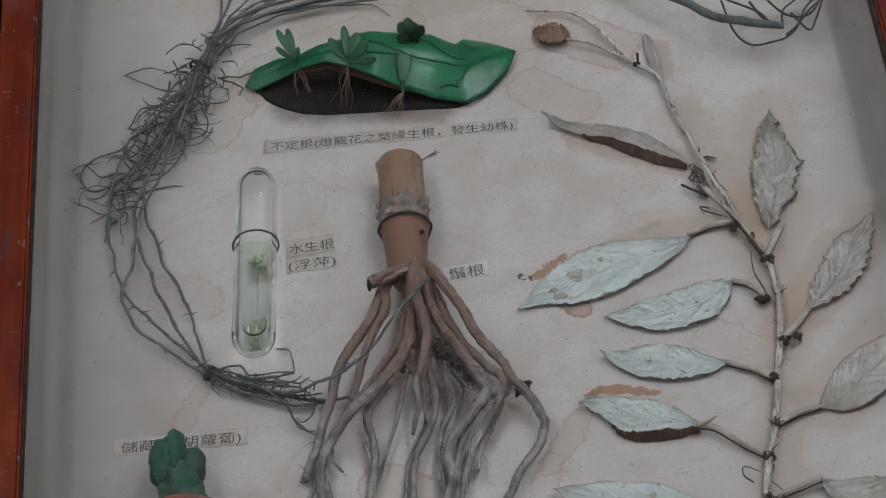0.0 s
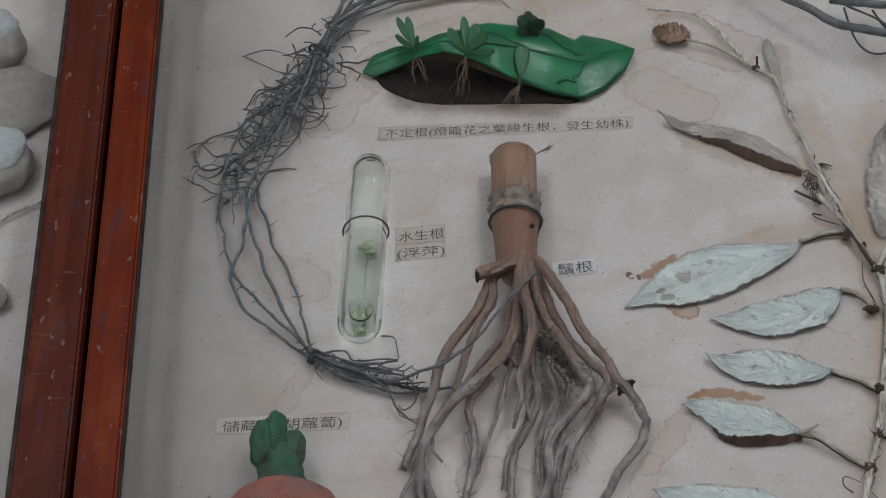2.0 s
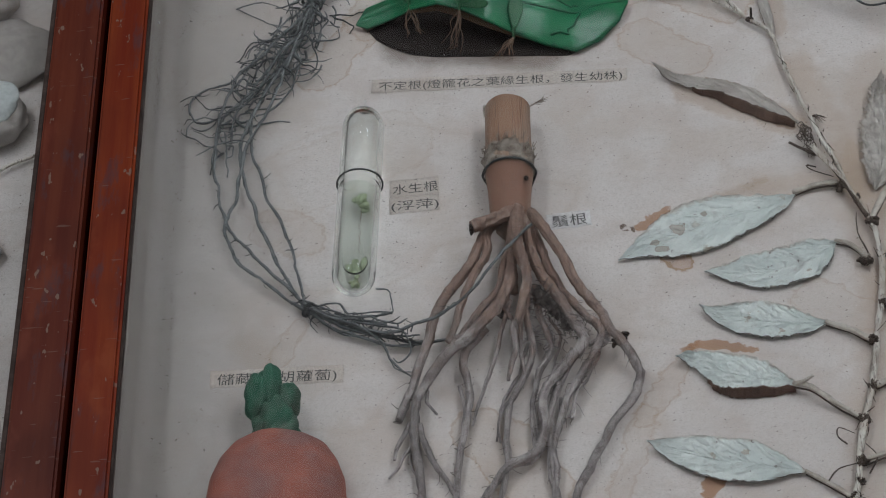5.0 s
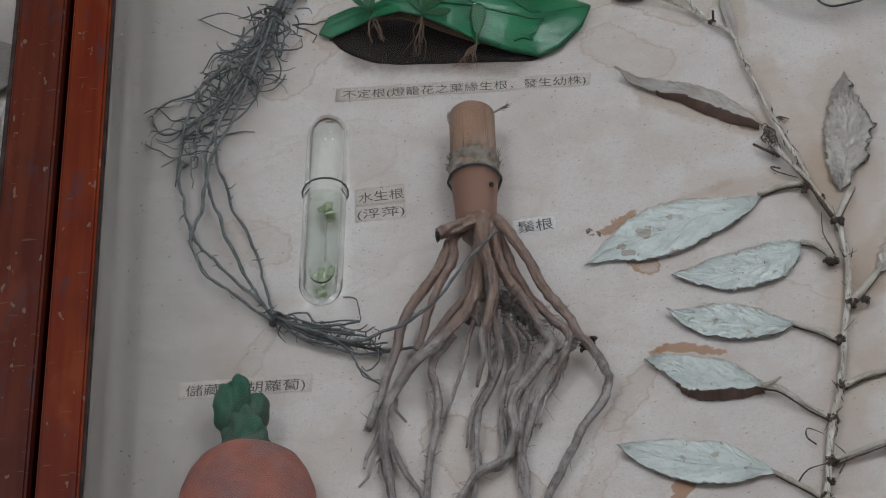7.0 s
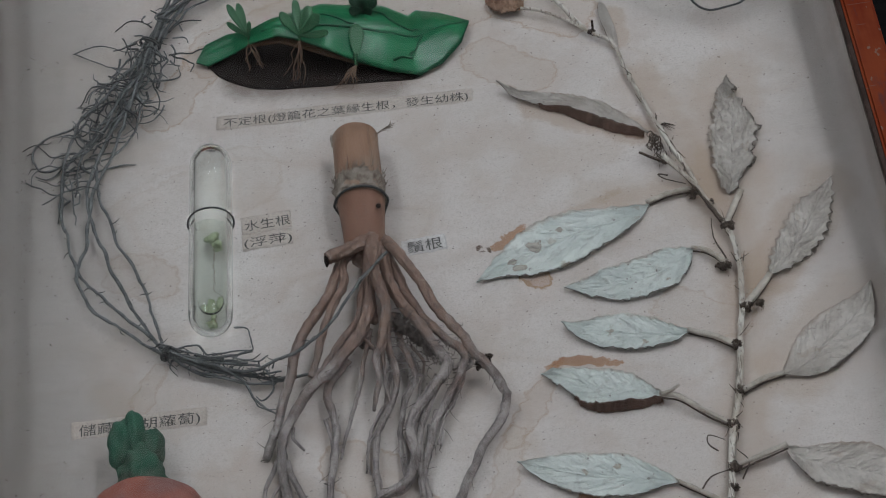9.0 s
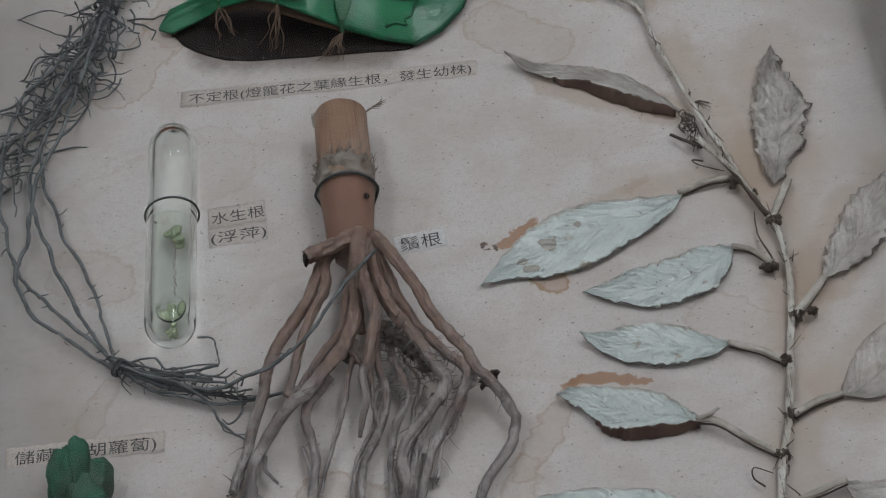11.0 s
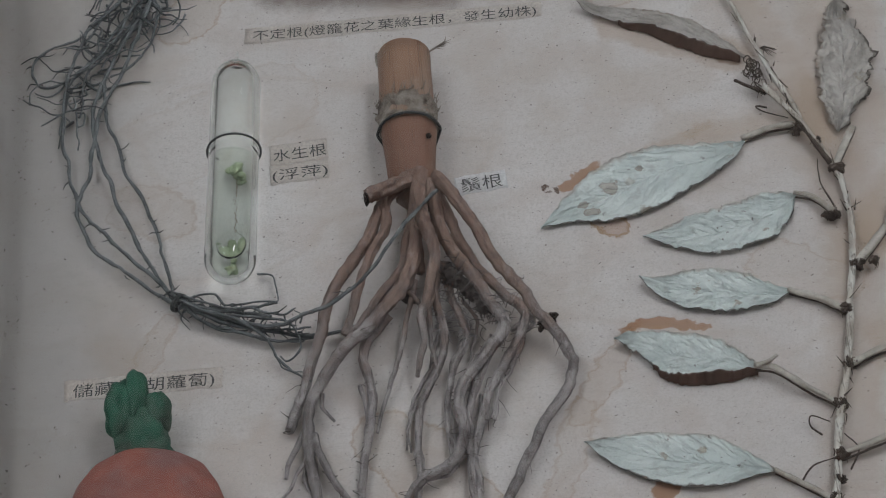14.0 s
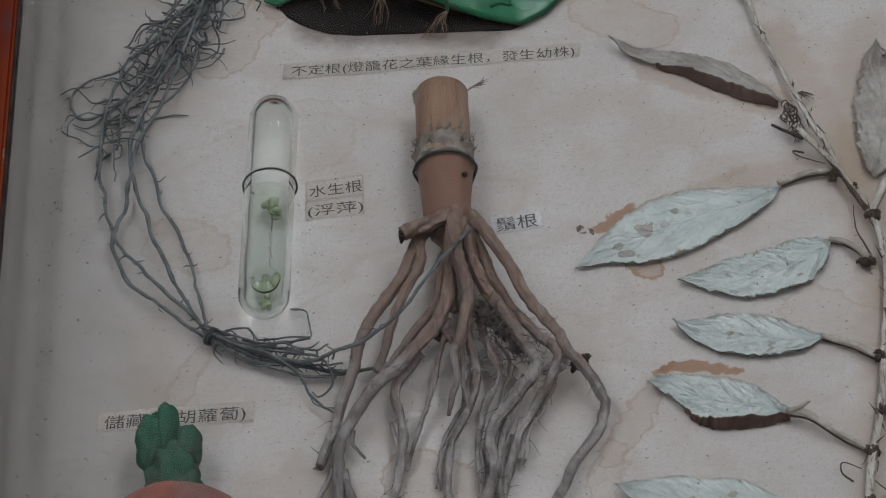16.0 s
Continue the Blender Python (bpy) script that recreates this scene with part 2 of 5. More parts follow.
def root_material():
    """Reddish-brown near the culm, dusty grey towards the tips."""
    n = Nodes("root bark")
    p = n.coord.outputs["Object"]
    sep = n.tree.nodes.new("ShaderNodeSeparateXYZ")
    n.put(sep.inputs[0], p)
    coarse = n.noise(p, 70, 4)
    fine = n.noise(n.stretch(p, 520, 48, 520), 1, 5, 0.65)
    age = n.math("ADD", sep.outputs[1], n.math("MULTIPLY", n.math("SUBTRACT", coarse, 0.5), 0.12))
    grey = n.mix(n.span(coarse, 0.35, 0.65), (0.40, 0.36, 0.345), (0.215, 0.193, 0.188))
    brown = n.mix(n.span(coarse, 0.35, 0.65), (0.205, 0.122, 0.092), (0.32, 0.215, 0.17))
    colour = n.mix(n.span(age, -0.118, -0.05), grey, brown)
    patch = n.noise(p, 210, 4, 0.7)
    colour = n.mix(n.span(patch, 0.52, 0.66, 0, 0.6), colour, (0.12, 0.098, 0.09))
    colour = n.mix(n.span(patch, 0.44, 0.32, 0, 0.35), colour, (0.46, 0.41, 0.385))
    colour = n.mix(n.span(fine, 0.49, 0.66, 0, 0.5), colour, (0.085, 0.062, 0.052))
    colour = n.mix(n.span(fine, 0.44, 0.30, 0, 0.40), colour, (0.48, 0.42, 0.39))
    n.bump(n.math("ADD", n.math("MULTIPLY", coarse, 2.0), n.math("ADD", fine, patch)), 1.0, 0.0012)
    return n.finish(colour, 0.5, 0, 0.4)


def stem_material():
    """Pale dry bark with lengthwise grooves."""
    n = Nodes("pale dried stem")
    p = n.coord.outputs["Object"]
    groove = n.noise(n.stretch(p, 560, 55, 560), 1, 4, 0.65)
    patch = n.noise(p, 75, 4)
    colour = n.mix(n.span(patch, 0.38, 0.62), (0.66, 0.63, 0.57), (0.48, 0.43, 0.37))
    colour = n.mix(n.span(groove, 0.52, 0.62, 0, 0.7), colour, (0.15, 0.115, 0.09))
    scab = n.noise(p, 230, 4, 0.7)
    colour = n.mix(n.span(scab, 0.56, 0.66, 0, 0.6), colour, (0.20, 0.15, 0.115))
    n.bump(groove, 0.9, 0.0006)
    return n.finish(colour, 0.7, 0, 0.35)


def bamboo_material():
    n = Nodes("bamboo skin")
    p = n.coord.outputs["Object"]
    fibre = n.noise(n.stretch(p, 700, 25, 700), 1, 4, 0.6)
    patch = n.noise(p, 45, 3)
    sep = n.tree.nodes.new("ShaderNodeSeparateXYZ")
    n.put(sep.inputs[0], p)
    tone = n.span(n.math("ADD", sep.outputs[1], n.math("MULTIPLY", patch, 0.02)), 0.025, 0.05)
    colour = n.mix(tone, (0.245, 0.13, 0.09), (0.33, 0.20, 0.135))
    colour = n.mix(n.span(fibre, 0.40, 0.68, 0, 0.6), colour, (0.21, 0.105, 0.066))
    colour = n.mix(n.span(patch, 0.48, 0.66, 0, 0.5), colour, (0.38, 0.29, 0.225))
    thin = n.noise(n.stretch(p, 1500, 18, 1500), 1, 2, 0.5)
    colour = n.mix(n.span(thin, 0.56, 0.66, 0, 0.6), colour, (0.10, 0.058, 0.04))
    n.bump(fibre, 0.3, 0.0005)
    return n.finish(colour, 0.5, 0, 0.4)


def glass_material(name, tint, ior=1.45):
    n = Nodes(name)
    n.put(n.bsdf.inputs["Transmission Weight"], 1.0)
    n.put(n.bsdf.inputs["IOR"], ior)
    return n.finish(tint, 0.0)


PAPER_MAT = paper_material()
FRAME_MAT = wood_material("red varnished wood", (0.37, 0.045, 0.016), (0.51, 0.09, 0.026))
FRAME_OLD = wood_material("dark red varnished wood", (0.225, 0.042, 0.024), (0.31, 0.072, 0.036))
RABBET_MAT = mottled("dark rebate wood", (0.17, 0.115, 0.095), (0.085, 0.055, 0.045), 90)
TABLE_MAT = mottled("black table cloth", (0.012, 0.012, 0.014), (0.018, 0.018, 0.02), 20, 0.9)
WALL_MAT = mottled("white wall paint", (0.72, 0.72, 0.71), (0.66, 0.66, 0.65), 1.5, 0.85, 60)
FLOOR_MAT = mottled("grey floor", (0.22, 0.21, 0.20), (0.18, 0.17, 0.16), 3, 0.6, 70)
GLASS_MAT = glass_material("clear pane", (0.99, 1.0, 0.99))
TUBE_GLASS = glass_material("ampoule glass", (0.93, 0.98, 0.965), 1.47)
WATER_MAT = glass_material("greenish water", (0.91, 0.955, 0.90), 1.04)
BUBBLE_MAT = glass_material("air in water", (1, 1, 1), 1.16)
AIR_MAT = glass_material("air in glass", (1, 1, 1), 1.0 / 1.47)
WEED_MAT = mottled("duckweed", (0.34, 0.38, 0.24), (0.42, 0.46, 0.32), 220, 0.8)
WIRE_MAT = mottled("dark iron wire", (0.05, 0.055, 0.055), (0.09, 0.09, 0.085), 300, 0.5)
VINE_MAT = mottled("grey-green root", (0.20, 0.21, 0.208), (0.09, 0.096, 0.098), 160, 0.75, 600)
VINE_DARK = mottled("dark grey rootlet", (0.095, 0.10, 0.10), (0.06, 0.062, 0.062), 120, 0.8, 600)
ROOT_MAT = root_material()
HAIR_MAT = mottled("dark root hair", (0.15, 0.125, 0.112), (0.085, 0.07, 0.063), 200, 0.85)
BAMBOO_MAT = bamboo_material()
RING_MAT = mottled("grey node ring", (0.36, 0.315, 0.27), (0.15, 0.11, 0.085), 190, 0.85, 700, 1.0, 1.8)
CUT_MAT = mottled("dark cut wood", (0.03, 0.02, 0.016), (0.06, 0.04, 0.03), 200, 0.85)
GREEN_MAT = leaf_material("painted green leaf", (0.008, 0.13, 0.055), (0.013, 0.185, 0.075), (0.012, 0.13, 0.06), 0, 0.25)
GREEN_MAT.node_tree.nodes["Principled BSDF"].inputs["Roughness"].default_value = 0.3
GREEN_MAT.node_tree.nodes["Principled BSDF"].inputs["Specular IOR Level"].default_value = 0.6
SPROUT_MAT = mottled("dark green sprout", (0.035, 0.135, 0.062), (0.055, 0.17, 0.08), 90, 0.45)
SPROUT_DARK = mottled("blackish green sprout", (0.010, 0.042, 0.022), (0.02, 0.07, 0.036), 120, 0.5)
KHAKI_MAT = mottled("unpainted brown underside", (0.11, 0.062, 0.03), (0.075, 0.042, 0.022), 70, 0.7)
# brown ground, made near black to hold the leaf's shadow as well
GROUND_SHADE_MAT = mottled("dark brown ground with leaf shade", (0.020, 0.0125, 0.0095), (0.011, 0.0075, 0.006), 60, 0.85, 900)
FUR_MAT = mottled("dusty root hair", (0.33, 0.30, 0.295), (0.20, 0.18, 0.175), 200, 0.85)
THREAD_MAT = mottled("pale brown root thread", (0.25, 0.17, 0.12), (0.16, 0.10, 0.07), 300, 0.85)
PALE_LEAF = leaf_material("pale mint dried leaf", (0.74, 0.79, 0.755), (0.62, 0.68, 0.65), (0.20, 0.155, 0.12), 0.6)
SPOTTED_LEAF = leaf_material("pale mint dried leaf with brown spots", (0.74, 0.79, 0.755), (0.64, 0.70, 0.67), (0.20, 0.155, 0.12), 0.35, 1.0, ((0.63, 0.62, 0.042), (0.775, 0.50, 0.032), (0.765, 0.26, 0.034), (0.93, 0.45, 0.012), (0.47, 0.70, 0.014)))
BEIGE_LEAF = leaf_material("beige grey dried leaf", (0.62, 0.58, 0.535), (0.47, 0.43, 0.385), (0.19, 0.145, 0.115), 0.3, 1.3)
RUST_LEAF = leaf_material("rust brown dried leaf", (0.44, 0.29, 0.21), (0.29, 0.165, 0.11), (0.17, 0.105, 0.075), 0.4, 1.0)
UNDER_MAT = mottled("brown leaf underside", (0.17, 0.105, 0.08), (0.10, 0.064, 0.05), 60, 0.8, 400)
STEM_MAT = stem_material()
PETIOLE_MAT = mottled("pale dried leaf stalk", (0.56, 0.52, 0.46), (0.37, 0.325, 0.27), 110, 0.75, 500)
KNOT_MAT = mottled("dark stem knot", (0.12, 0.09, 0.07), (0.07, 0.052, 0.042), 150, 0.85, 600, 1.0, 1.5)
STRIP_MAT = mottled("brownish label paper", (0.64, 0.58, 0.525), (0.57, 0.50, 0.44), 50, 0.85, 800, 0.2)
STRIP_PALE = mottled("pale label paper", (0.74, 0.725, 0.71), (0.68, 0.655, 0.64), 50, 0.85, 800, 0.2)
INK_MAT = mottled("faded black ink", (0.05, 0.047, 0.045), (0.105, 0.10, 0.095), 420, 0.8)
CARROT_MAT = mottled("painted orange carrot", (0.39, 0.13, 0.09), (0.25, 0.14, 0.13), 34, 0.75, 120, 0.4)
CROWN_MAT = mottled("painted green crown", (0.035, 0.135, 0.085), (0.085, 0.095, 0.075), 48, 0.75, 150, 0.5)
PLASTER_MAT = mottled("pale mint plaster", (0.52, 0.56, 0.55), (0.46, 0.49, 0.48), 40, 0.6)
SHELL_MAT = mottled("beige plaster", (0.36, 0.33, 0.305), (0.29, 0.265, 0.245), 25, 0.6)
SPECK_MAT = mottled("mould speck", (0.07, 0.06, 0.05), (0.11, 0.09, 0.07), 300, 0.9)


# ---- geometry helpers (plan in millimetres; h is the height above the paper) ----
def at(x, y, h=0.0):
    return Vector((x / 1000, y / 1000, PAPER + h / 1000))


def mesh_of(name, bm, material, smooth=True):
    mesh = bpy.data.meshes.new(name)
    bmesh.ops.recalc_face_normals(bm, faces=bm.faces)
    bm.to_mesh(mesh)
    bm.free()
    mesh.materials.append(material)
    mesh.shade_smooth() if smooth else mesh.shade_flat()
    return mesh


def part(name, bm, material, parent, label="", smooth=True):
    ob = new(name, mesh_of(name, bm, material, smooth))
    ob.parent = parent
    ob.matrix_parent_inverse = Matrix.Translation(-parent.location)
    return tagged(ob, label)


def thing(name, x, y, label, category, group="", kind="", h=0.0):
    """An Empty at the thing's base; its parts are built in place under it."""
    ob = new(name)
    ob.location = at(x, y, h)
    return tagged(ob, label, category, group, kind)


def solid(name, bm, material, label, category, group="", kind="", smooth=True):
    return tagged(new(name, mesh_of(name, bm, material, smooth)), label, category, group, kind)


def box(bm, x0, x1, y0, y1, h0, h1):
    v = [bm.verts.new(at(x, y, h)) for h in (h0, h1) for y in (y0, y1) for x in (x0, x1)]
    for f in ((0, 2, 3, 1), (4, 5, 7, 6), (0, 1, 5, 4), (2, 6, 7, 3), (0, 4, 6, 2), (1, 3, 7, 5)):
        bm.faces.new([v[k] for k in f])


def bevelled(bm, width):
    bmesh.ops.bevel(bm, geom=list(bm.edges), offset=width / 1000, segments=2, affect="EDGES")
    return bm


def spline(points, steps=6):
    """Catmull-Rom through (x, y, h) points."""
    pts = [Vector(p) for p in points]
    pts = [2 * pts[0] - pts[1], *pts, 2 * pts[-1] - pts[-2]]
    out = []
    for a, b, c, d in zip(pts, pts[1:], pts[2:], pts[3:]):
        for k in range(steps):
            t = k / steps
            out.append(0.5 * ((2 * b) + (c - a) * t + (2 * a - 5 * b + 4 * c - d) * t * t + (3 * b - a - 3 * c + d) * t ** 3))
    return out + [pts[-2]]


def sweep(bm, points, r0, r1, sides=8, steps=6, rough=0.12, wiggle=0.0, flat=1.0, seed=0, swell=None, groove=0.0):
    """A tube along a spline with an uneven, tapering radius."""
    path = spline(points, steps)
    total = len(path) - 1
    shift = Vector((seed * 7.31, seed * 3.17, 1.7))
    if wiggle:
        path = [p + wiggle * (Vector(noise.noise_vector(p * 0.06 + shift)) + 0.32 * Vector(noise.noise_vector(p * 0.22 + shift))) * min(1.0, 3 * k / total) for k, p in enumerate(path)]
    side = None
    rings = []
    for k, p in enumerate(path):
        way = (path[min(k + 1, total)] - path[max(k - 1, 0)]).normalized()
        side = way.orthogonal() if side is None else side - way * side.dot(way)
        if side.length < 1e-6:
            side = way.orthogonal()
        side.normalize()
        up = way.cross(side)
        r = r0 + (r1 - r0) * k / total
        if swell:
            r *= swell(k / total)
        ring = []
        for s in range(sides):
            a = 2 * math.pi * s / sides
            q = side * math.cos(a) + up * math.sin(a)
            bump = 1 + rough * noise.noise(p * 0.23 + q * 0.9 + shift) * 2
            if groove:
                bump -= groove * abs(noise.noise(Vector((2.2 * math.cos(a), 2.2 * math.sin(a), k / steps * 0.55)) + shift)) * 2
            o = q * r * bump
            ring.append(bm.verts.new(at(p.x + o.x, p.y + o.y, max(0.15, p.z + o.z * flat))))
        rings.append(ring)
    for a, b in zip(rings, rings[1:]):
        for s in range(sides):
            bm.faces.new((a[s], a[(s + 1) % sides], b[(s + 1) % sides], b[s]))
    bm.faces.new(rings[0]), bm.faces.new(rings[-1][::-1])
    return bm


def tube(points, r0, r1, **more):
    return sweep(bmesh.new(), points, r0, r1, **more)


def sheet(rows, thick, uvs=True):
    """A closed skin of some thickness over a grid of (x, y, h) rows."""
    bm = bmesh.new()
    layer = bm.loops.layers.uv.new("uv")
    nu, nv = len(rows), len(rows[0])
    top = [[bm.verts.new(at(*p)) for p in row] for row in rows]
    low = [[bm.verts.new(at(p[0], p[1], p[2] - thick)) for p in row] for row in rows]

    def face(vs, coords):
        if len({v.index for v in vs}) < 3:
            return
        f = bm.faces.new(vs)
        for loop, c in zip(f.loops, coords):
            loop[layer].uv = c

    bm.verts.index_update()
    for i in range(nu - 1):
        for j in range(nv - 1):
            ij = ((i, j), (i + 1, j), (i + 1, j + 1), (i, j + 1))
            c = [(a / (nu - 1), b / (nv - 1)) for a, b in ij]
            face([top[a][b] for a, b in ij], c)
            face([low[a][b] for a, b in ij][::-1], c[::-1])
    rim = [(i, 0) for i in range(nu)] + [(nu - 1, j) for j in range(1, nv)] + [(i, nv - 1) for i in range(nu - 2, -1, -1)] + [(0, j) for j in range(nv - 2, 0, -1)]
    for k, (a, b) in enumerate(rim):
        c, d = rim[(k + 1) % len(rim)]
        e, g = (a / (nu - 1), b / (nv - 1)), (c / (nu - 1), d / (nv - 1))
        face([top[c][d], top[a][b], low[a][b], low[c][d]], [g, e, e, g])
    return bm


def blob(bm, x, y, h, rx, ry, rh, rough=0.2, scale=0.2, seed=0, sub=3, floor=0.1):
    made = bmesh.ops.create_icosphere(bm, subdivisions=sub, radius=1.0)["verts"]
    for v in made:
        d = v.co.copy()
        k = 1 + rough * noise.noise(d * 2.2 + Vector((seed * 5.1, seed * 2.3, 0)) + Vector((x, y, 0)) * scale)
        v.co = at(x + d.x * rx * k, y + d.y * ry * k, max(floor, h + d.z * rh * k))
    return bm


# ---- room and table ----
def slab(name, x0, x1, y0, y1, z0, z1, material, label, category):
    bm = bmesh.new()
    box(bm, x0 * 1000, x1 * 1000, y0 * 1000, y1 * 1000, (z0 - PAPER) * 1000, (z1 - PAPER) * 1000)
    return solid(name, bm, material, label, category, kind="structure", smooth=False)


slab("floor", -3.5, 3.5, -3.5, 3.5, -0.1, 0.0, FLOOR_MAT, "plain grey floor of the room", "floor")
slab("ceiling", -3.5, 3.5, -3.5, 3.5, 3.0, 3.1, WALL_MAT, "plain pale ceiling of the room", "ceiling")
slab("wall_north", -3.5, 3.5, 3.5, 3.6, 0.0, 3.0, WALL_MAT, "plain white painted wall", "wall")
slab("wall_south", -3.5, 3.5, -3.6, -3.5, 0.0, 3.0, WALL_MAT, "plain white painted wall", "wall")
slab("wall_east", 3.5, 3.6, -3.5, 3.5, 0.0, 3.0, WALL_MAT, "plain white painted wall", "wall")
slab("wall_west", -3.6, -3.5, -3.5, 3.5, 0.0, 3.0, WALL_MAT, "plain white painted wall", "wall")

table = thing("table", 0, 0, "long black table under the specimen cases", "table", h=-800)
bm = bmesh.new()
box(bm, -900, 420, -420, 420, -60, -22)
part("tabletop", bevelled(bm, 3), TABLE_MAT, table, smooth=False)
for lx, ly in ((-860, -380), (380, -380), (-860, 380), (380, 380)):
    bm = bmesh.new()
    box(bm, lx - 25, lx + 25, ly - 25, ly + 25, -800, -60)
    part("leg", bm, TABLE_MAT, table, smooth=False)


# ---- specimen cases ----
def specimen_case(x0, x1, y0, y1, rail_l, rail_r, wood, label):
    """Inside from x0 to x1: bottom, backing paper that turns up at the sides, four rails and a pane."""
    case = thing("specimen_case", (x0 + x1) / 2, (y0 + y1) / 2, label, "display case", "glazed specimen cases", h=-22)
    bm = bmesh.new()
    box(bm, x0 - 2, x1 + 2, y0 - 2, y1 + 2, -22, -2)
    part("bottom_board", bm, RABBET_MAT, case, smooth=False)
    # backing paper with a small cove along its long sides
    profile = [(x0 + 0.4, 42), (x0 + 0.4, 12)]
    profile += [(x0 + 0.4 + 9 * (1 - math.cos(a)), 9 - 9 * math.sin(a)) for a in (0.0, 0.4, 0.8, 1.2, 1.5708)]
    profile += [(x0 + (x1 - x0) * k / 24, 0) for k in range(1, 24)]
    profile += [(x0 + x1 - a, h) for a, h in profile[6::-1]]
    ys = [y0 + 0.4 + (y1 - y0 - 0.8) * k / 40 for k in range(41)]
    bm = bmesh.new()
    grid = []
    for y in ys:
        row = []
        for a, h in profile:
            sway = 0.9 * noise.noise(Vector((a * 0.02, y * 0.013, 3.3))) if 1 < h < 42 else 0.25 * noise.noise(Vector((a * 0.03, y * 0.03, 1)))
            inward = abs(sway) * (1 if a < (x0 + x1) / 2 else -1)
            row.append(bm.verts.new(at(a + (inward if h > 0.5 else 0), y, h + (min(0, sway) if h < 0.5 else 0))))
        grid.append(row)
    for a, b in zip(grid, grid[1:]):
        for k in range(len(profile) - 1):
            bm.faces.new((a[k], a[k + 1], b[k + 1], b[k]))
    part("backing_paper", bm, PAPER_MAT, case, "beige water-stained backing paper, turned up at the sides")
    for name, side in (("side_rail", 0), ("side_rail", 1), ("end_rail", 2), ("end_rail", 3)):
        bm = bmesh.new()
        if side == 0:
            box(bm, x0 - rail_l, x0, y0 - rail_l, y1 + rail_l, -22, 52)
        elif side == 1:
            box(bm, x1, x1 + rail_r, y0 - rail_r, y1 + rail_r, -22, 52)
        elif side == 2:
            box(bm, x0, x1, y0 - rail_l, y0, -22, 52)
        else:
            box(bm, x0, x1, y1, y1 + rail_l, -22, 52)
        part(name, bevelled(bm, 1.6), wood, case, smooth=False)
    # dark bead that holds the pane
    for a, b in ((x0 + 0.1, x0 + 1.3), (x1 - 3.0, x1 - 0.1)):
        bm = bmesh.new()
        box(bm, a, b, y0, y1, 44.5, 50.2)
        part("glazing_bead", bevelled(bm, 0.5), RABBET_MAT, case, "dark worn glazing bead", smooth=False)
    bm = bmesh.new()
    box(bm, x0 + 0.4, x1 - 0.4, y0 + 0.4, y1 - 0.4, 42.0, 44.0)
    pane = part("glass_pane", bm, GLASS_MAT, case, "clear slightly dusty glass pane", smooth=False)
    pane.visible_shadow = False
    return case


specimen_case(-243, 237, -330, 330, 22, 17, FRAME_MAT, "red varnished wooden specimen case with glass top and stained paper")
specimen_case(-790, -297, -330, 330, 27, 27.5, FRAME_OLD, "dark red varnished specimen case beside the other one")


# ---- paper labels ----
def paper_label(x0, y0, x1, y1, depth, lines, size, material, label):
    """A strip whose top edge runs from (x0, y0) to (x1, y1), with lines of print: text, inset, drop, width."""
    holder = thing("paper_label", (x0 + x1) / 2, (y0 + y1) / 2 - depth / 2, label, "label", "paper labels in the case")
    along = Vector((x1 - x0, y1 - y0))
    length = along.length
    along.normalize()
    down = Vector((along.y, -along.x))
    rows = []
    for i in range(25):
        row = []
        for j in range(5):
            u, v = length * i / 24, depth * j / 4
            tear = 1.1 * noise.noise(Vector((u * 0.25, v, x0)))
            p = Vector((x0, y0)) + along * (u + (tear if i in (0, 24) else 0)) + down * (v + (tear if j in (0, 4) else 0))
            row.append((p.x, p.y, 0.19 + 0.04 * noise.noise(Vector((u * 0.1, v * 0.2, 2)))))
        rows.append(row)
    strip = part("strip", sheet(rows, 0.1), material, holder)
    turn = math.atan2(along.y, along.x)
    for body, inset, drop, width in lines:
        if not body:
            for k in range(5):
                a = Vector((x0, y0)) + along * (inset + width * k / 5) + down * drop
                bm = bmesh.new()
                box(bm, a.x, a.x + width / 7, a.y, a.y + size * 0.8, 0.32, 0.42)
                part("print_bar", bm, INK_MAT, strip, "dark bar of unreadable print", smooth=False)
            continue
        curve = bpy.data.curves.new("print", "FONT")
        curve.body, curve.size, curve.resolution_u = body, size / 1000, 3
        text = bpy.data.objects.new("print", curve)
        scene.collection.objects.link(text)
        bpy.context.view_layer.update()
        made = bpy.data.meshes.new_from_object(text.evaluated_get(bpy.context.evaluated_depsgraph_get()))
        wide = max(v.co.x for v in made.vertices) - min(v.co.x for v in made.vertices)
        bpy.data.objects.remove(text)
        p = Vector((x0, y0)) + along * inset + down * drop
        m = Matrix.Translation(at(p.x, p.y, 0.30)) @ Matrix.Rotation(turn, 4, "Z") @ Matrix.Diagonal((width / 1000 / wide, 1.0, 1.0, 1.0))
        made.transform(m)
        made.materials.clear()
        made.materials.append(INK_MAT)
        ob = new("print", made)
        ob.parent = strip
        tagged(ob, "black printed characters")
    return holder


paper_label(-119, 122, 29, 116, 10.5, [("不定根(燈籠花之葉緣生根，發生幼株)", 4.0, 8.4, 141)], 7.6, STRIP_MAT, "long brownish paper label with black print under the green leaf")
paper_label(-109, 41, -81, 42, 13.0, [("水生根", 1.5, 10.2, 25.5)], 8.4, STRIP_MAT, "brownish paper label with black print beside the ampoule")
paper_label(-109, 28, -81, 28.5, 12.0, [("(浮萍)", 0.5, 9.4, 26.5)], 8.0, STRIP_MAT, "brownish paper label with bracketed black print beside the ampoule")
paper_label(-22, 7, 2, 8.5, 11.5, [("鬚根", 2.0, 9.6, 19.5)], 9.2, STRIP_PALE, "small pale paper label with black print beside the bamboo roots")
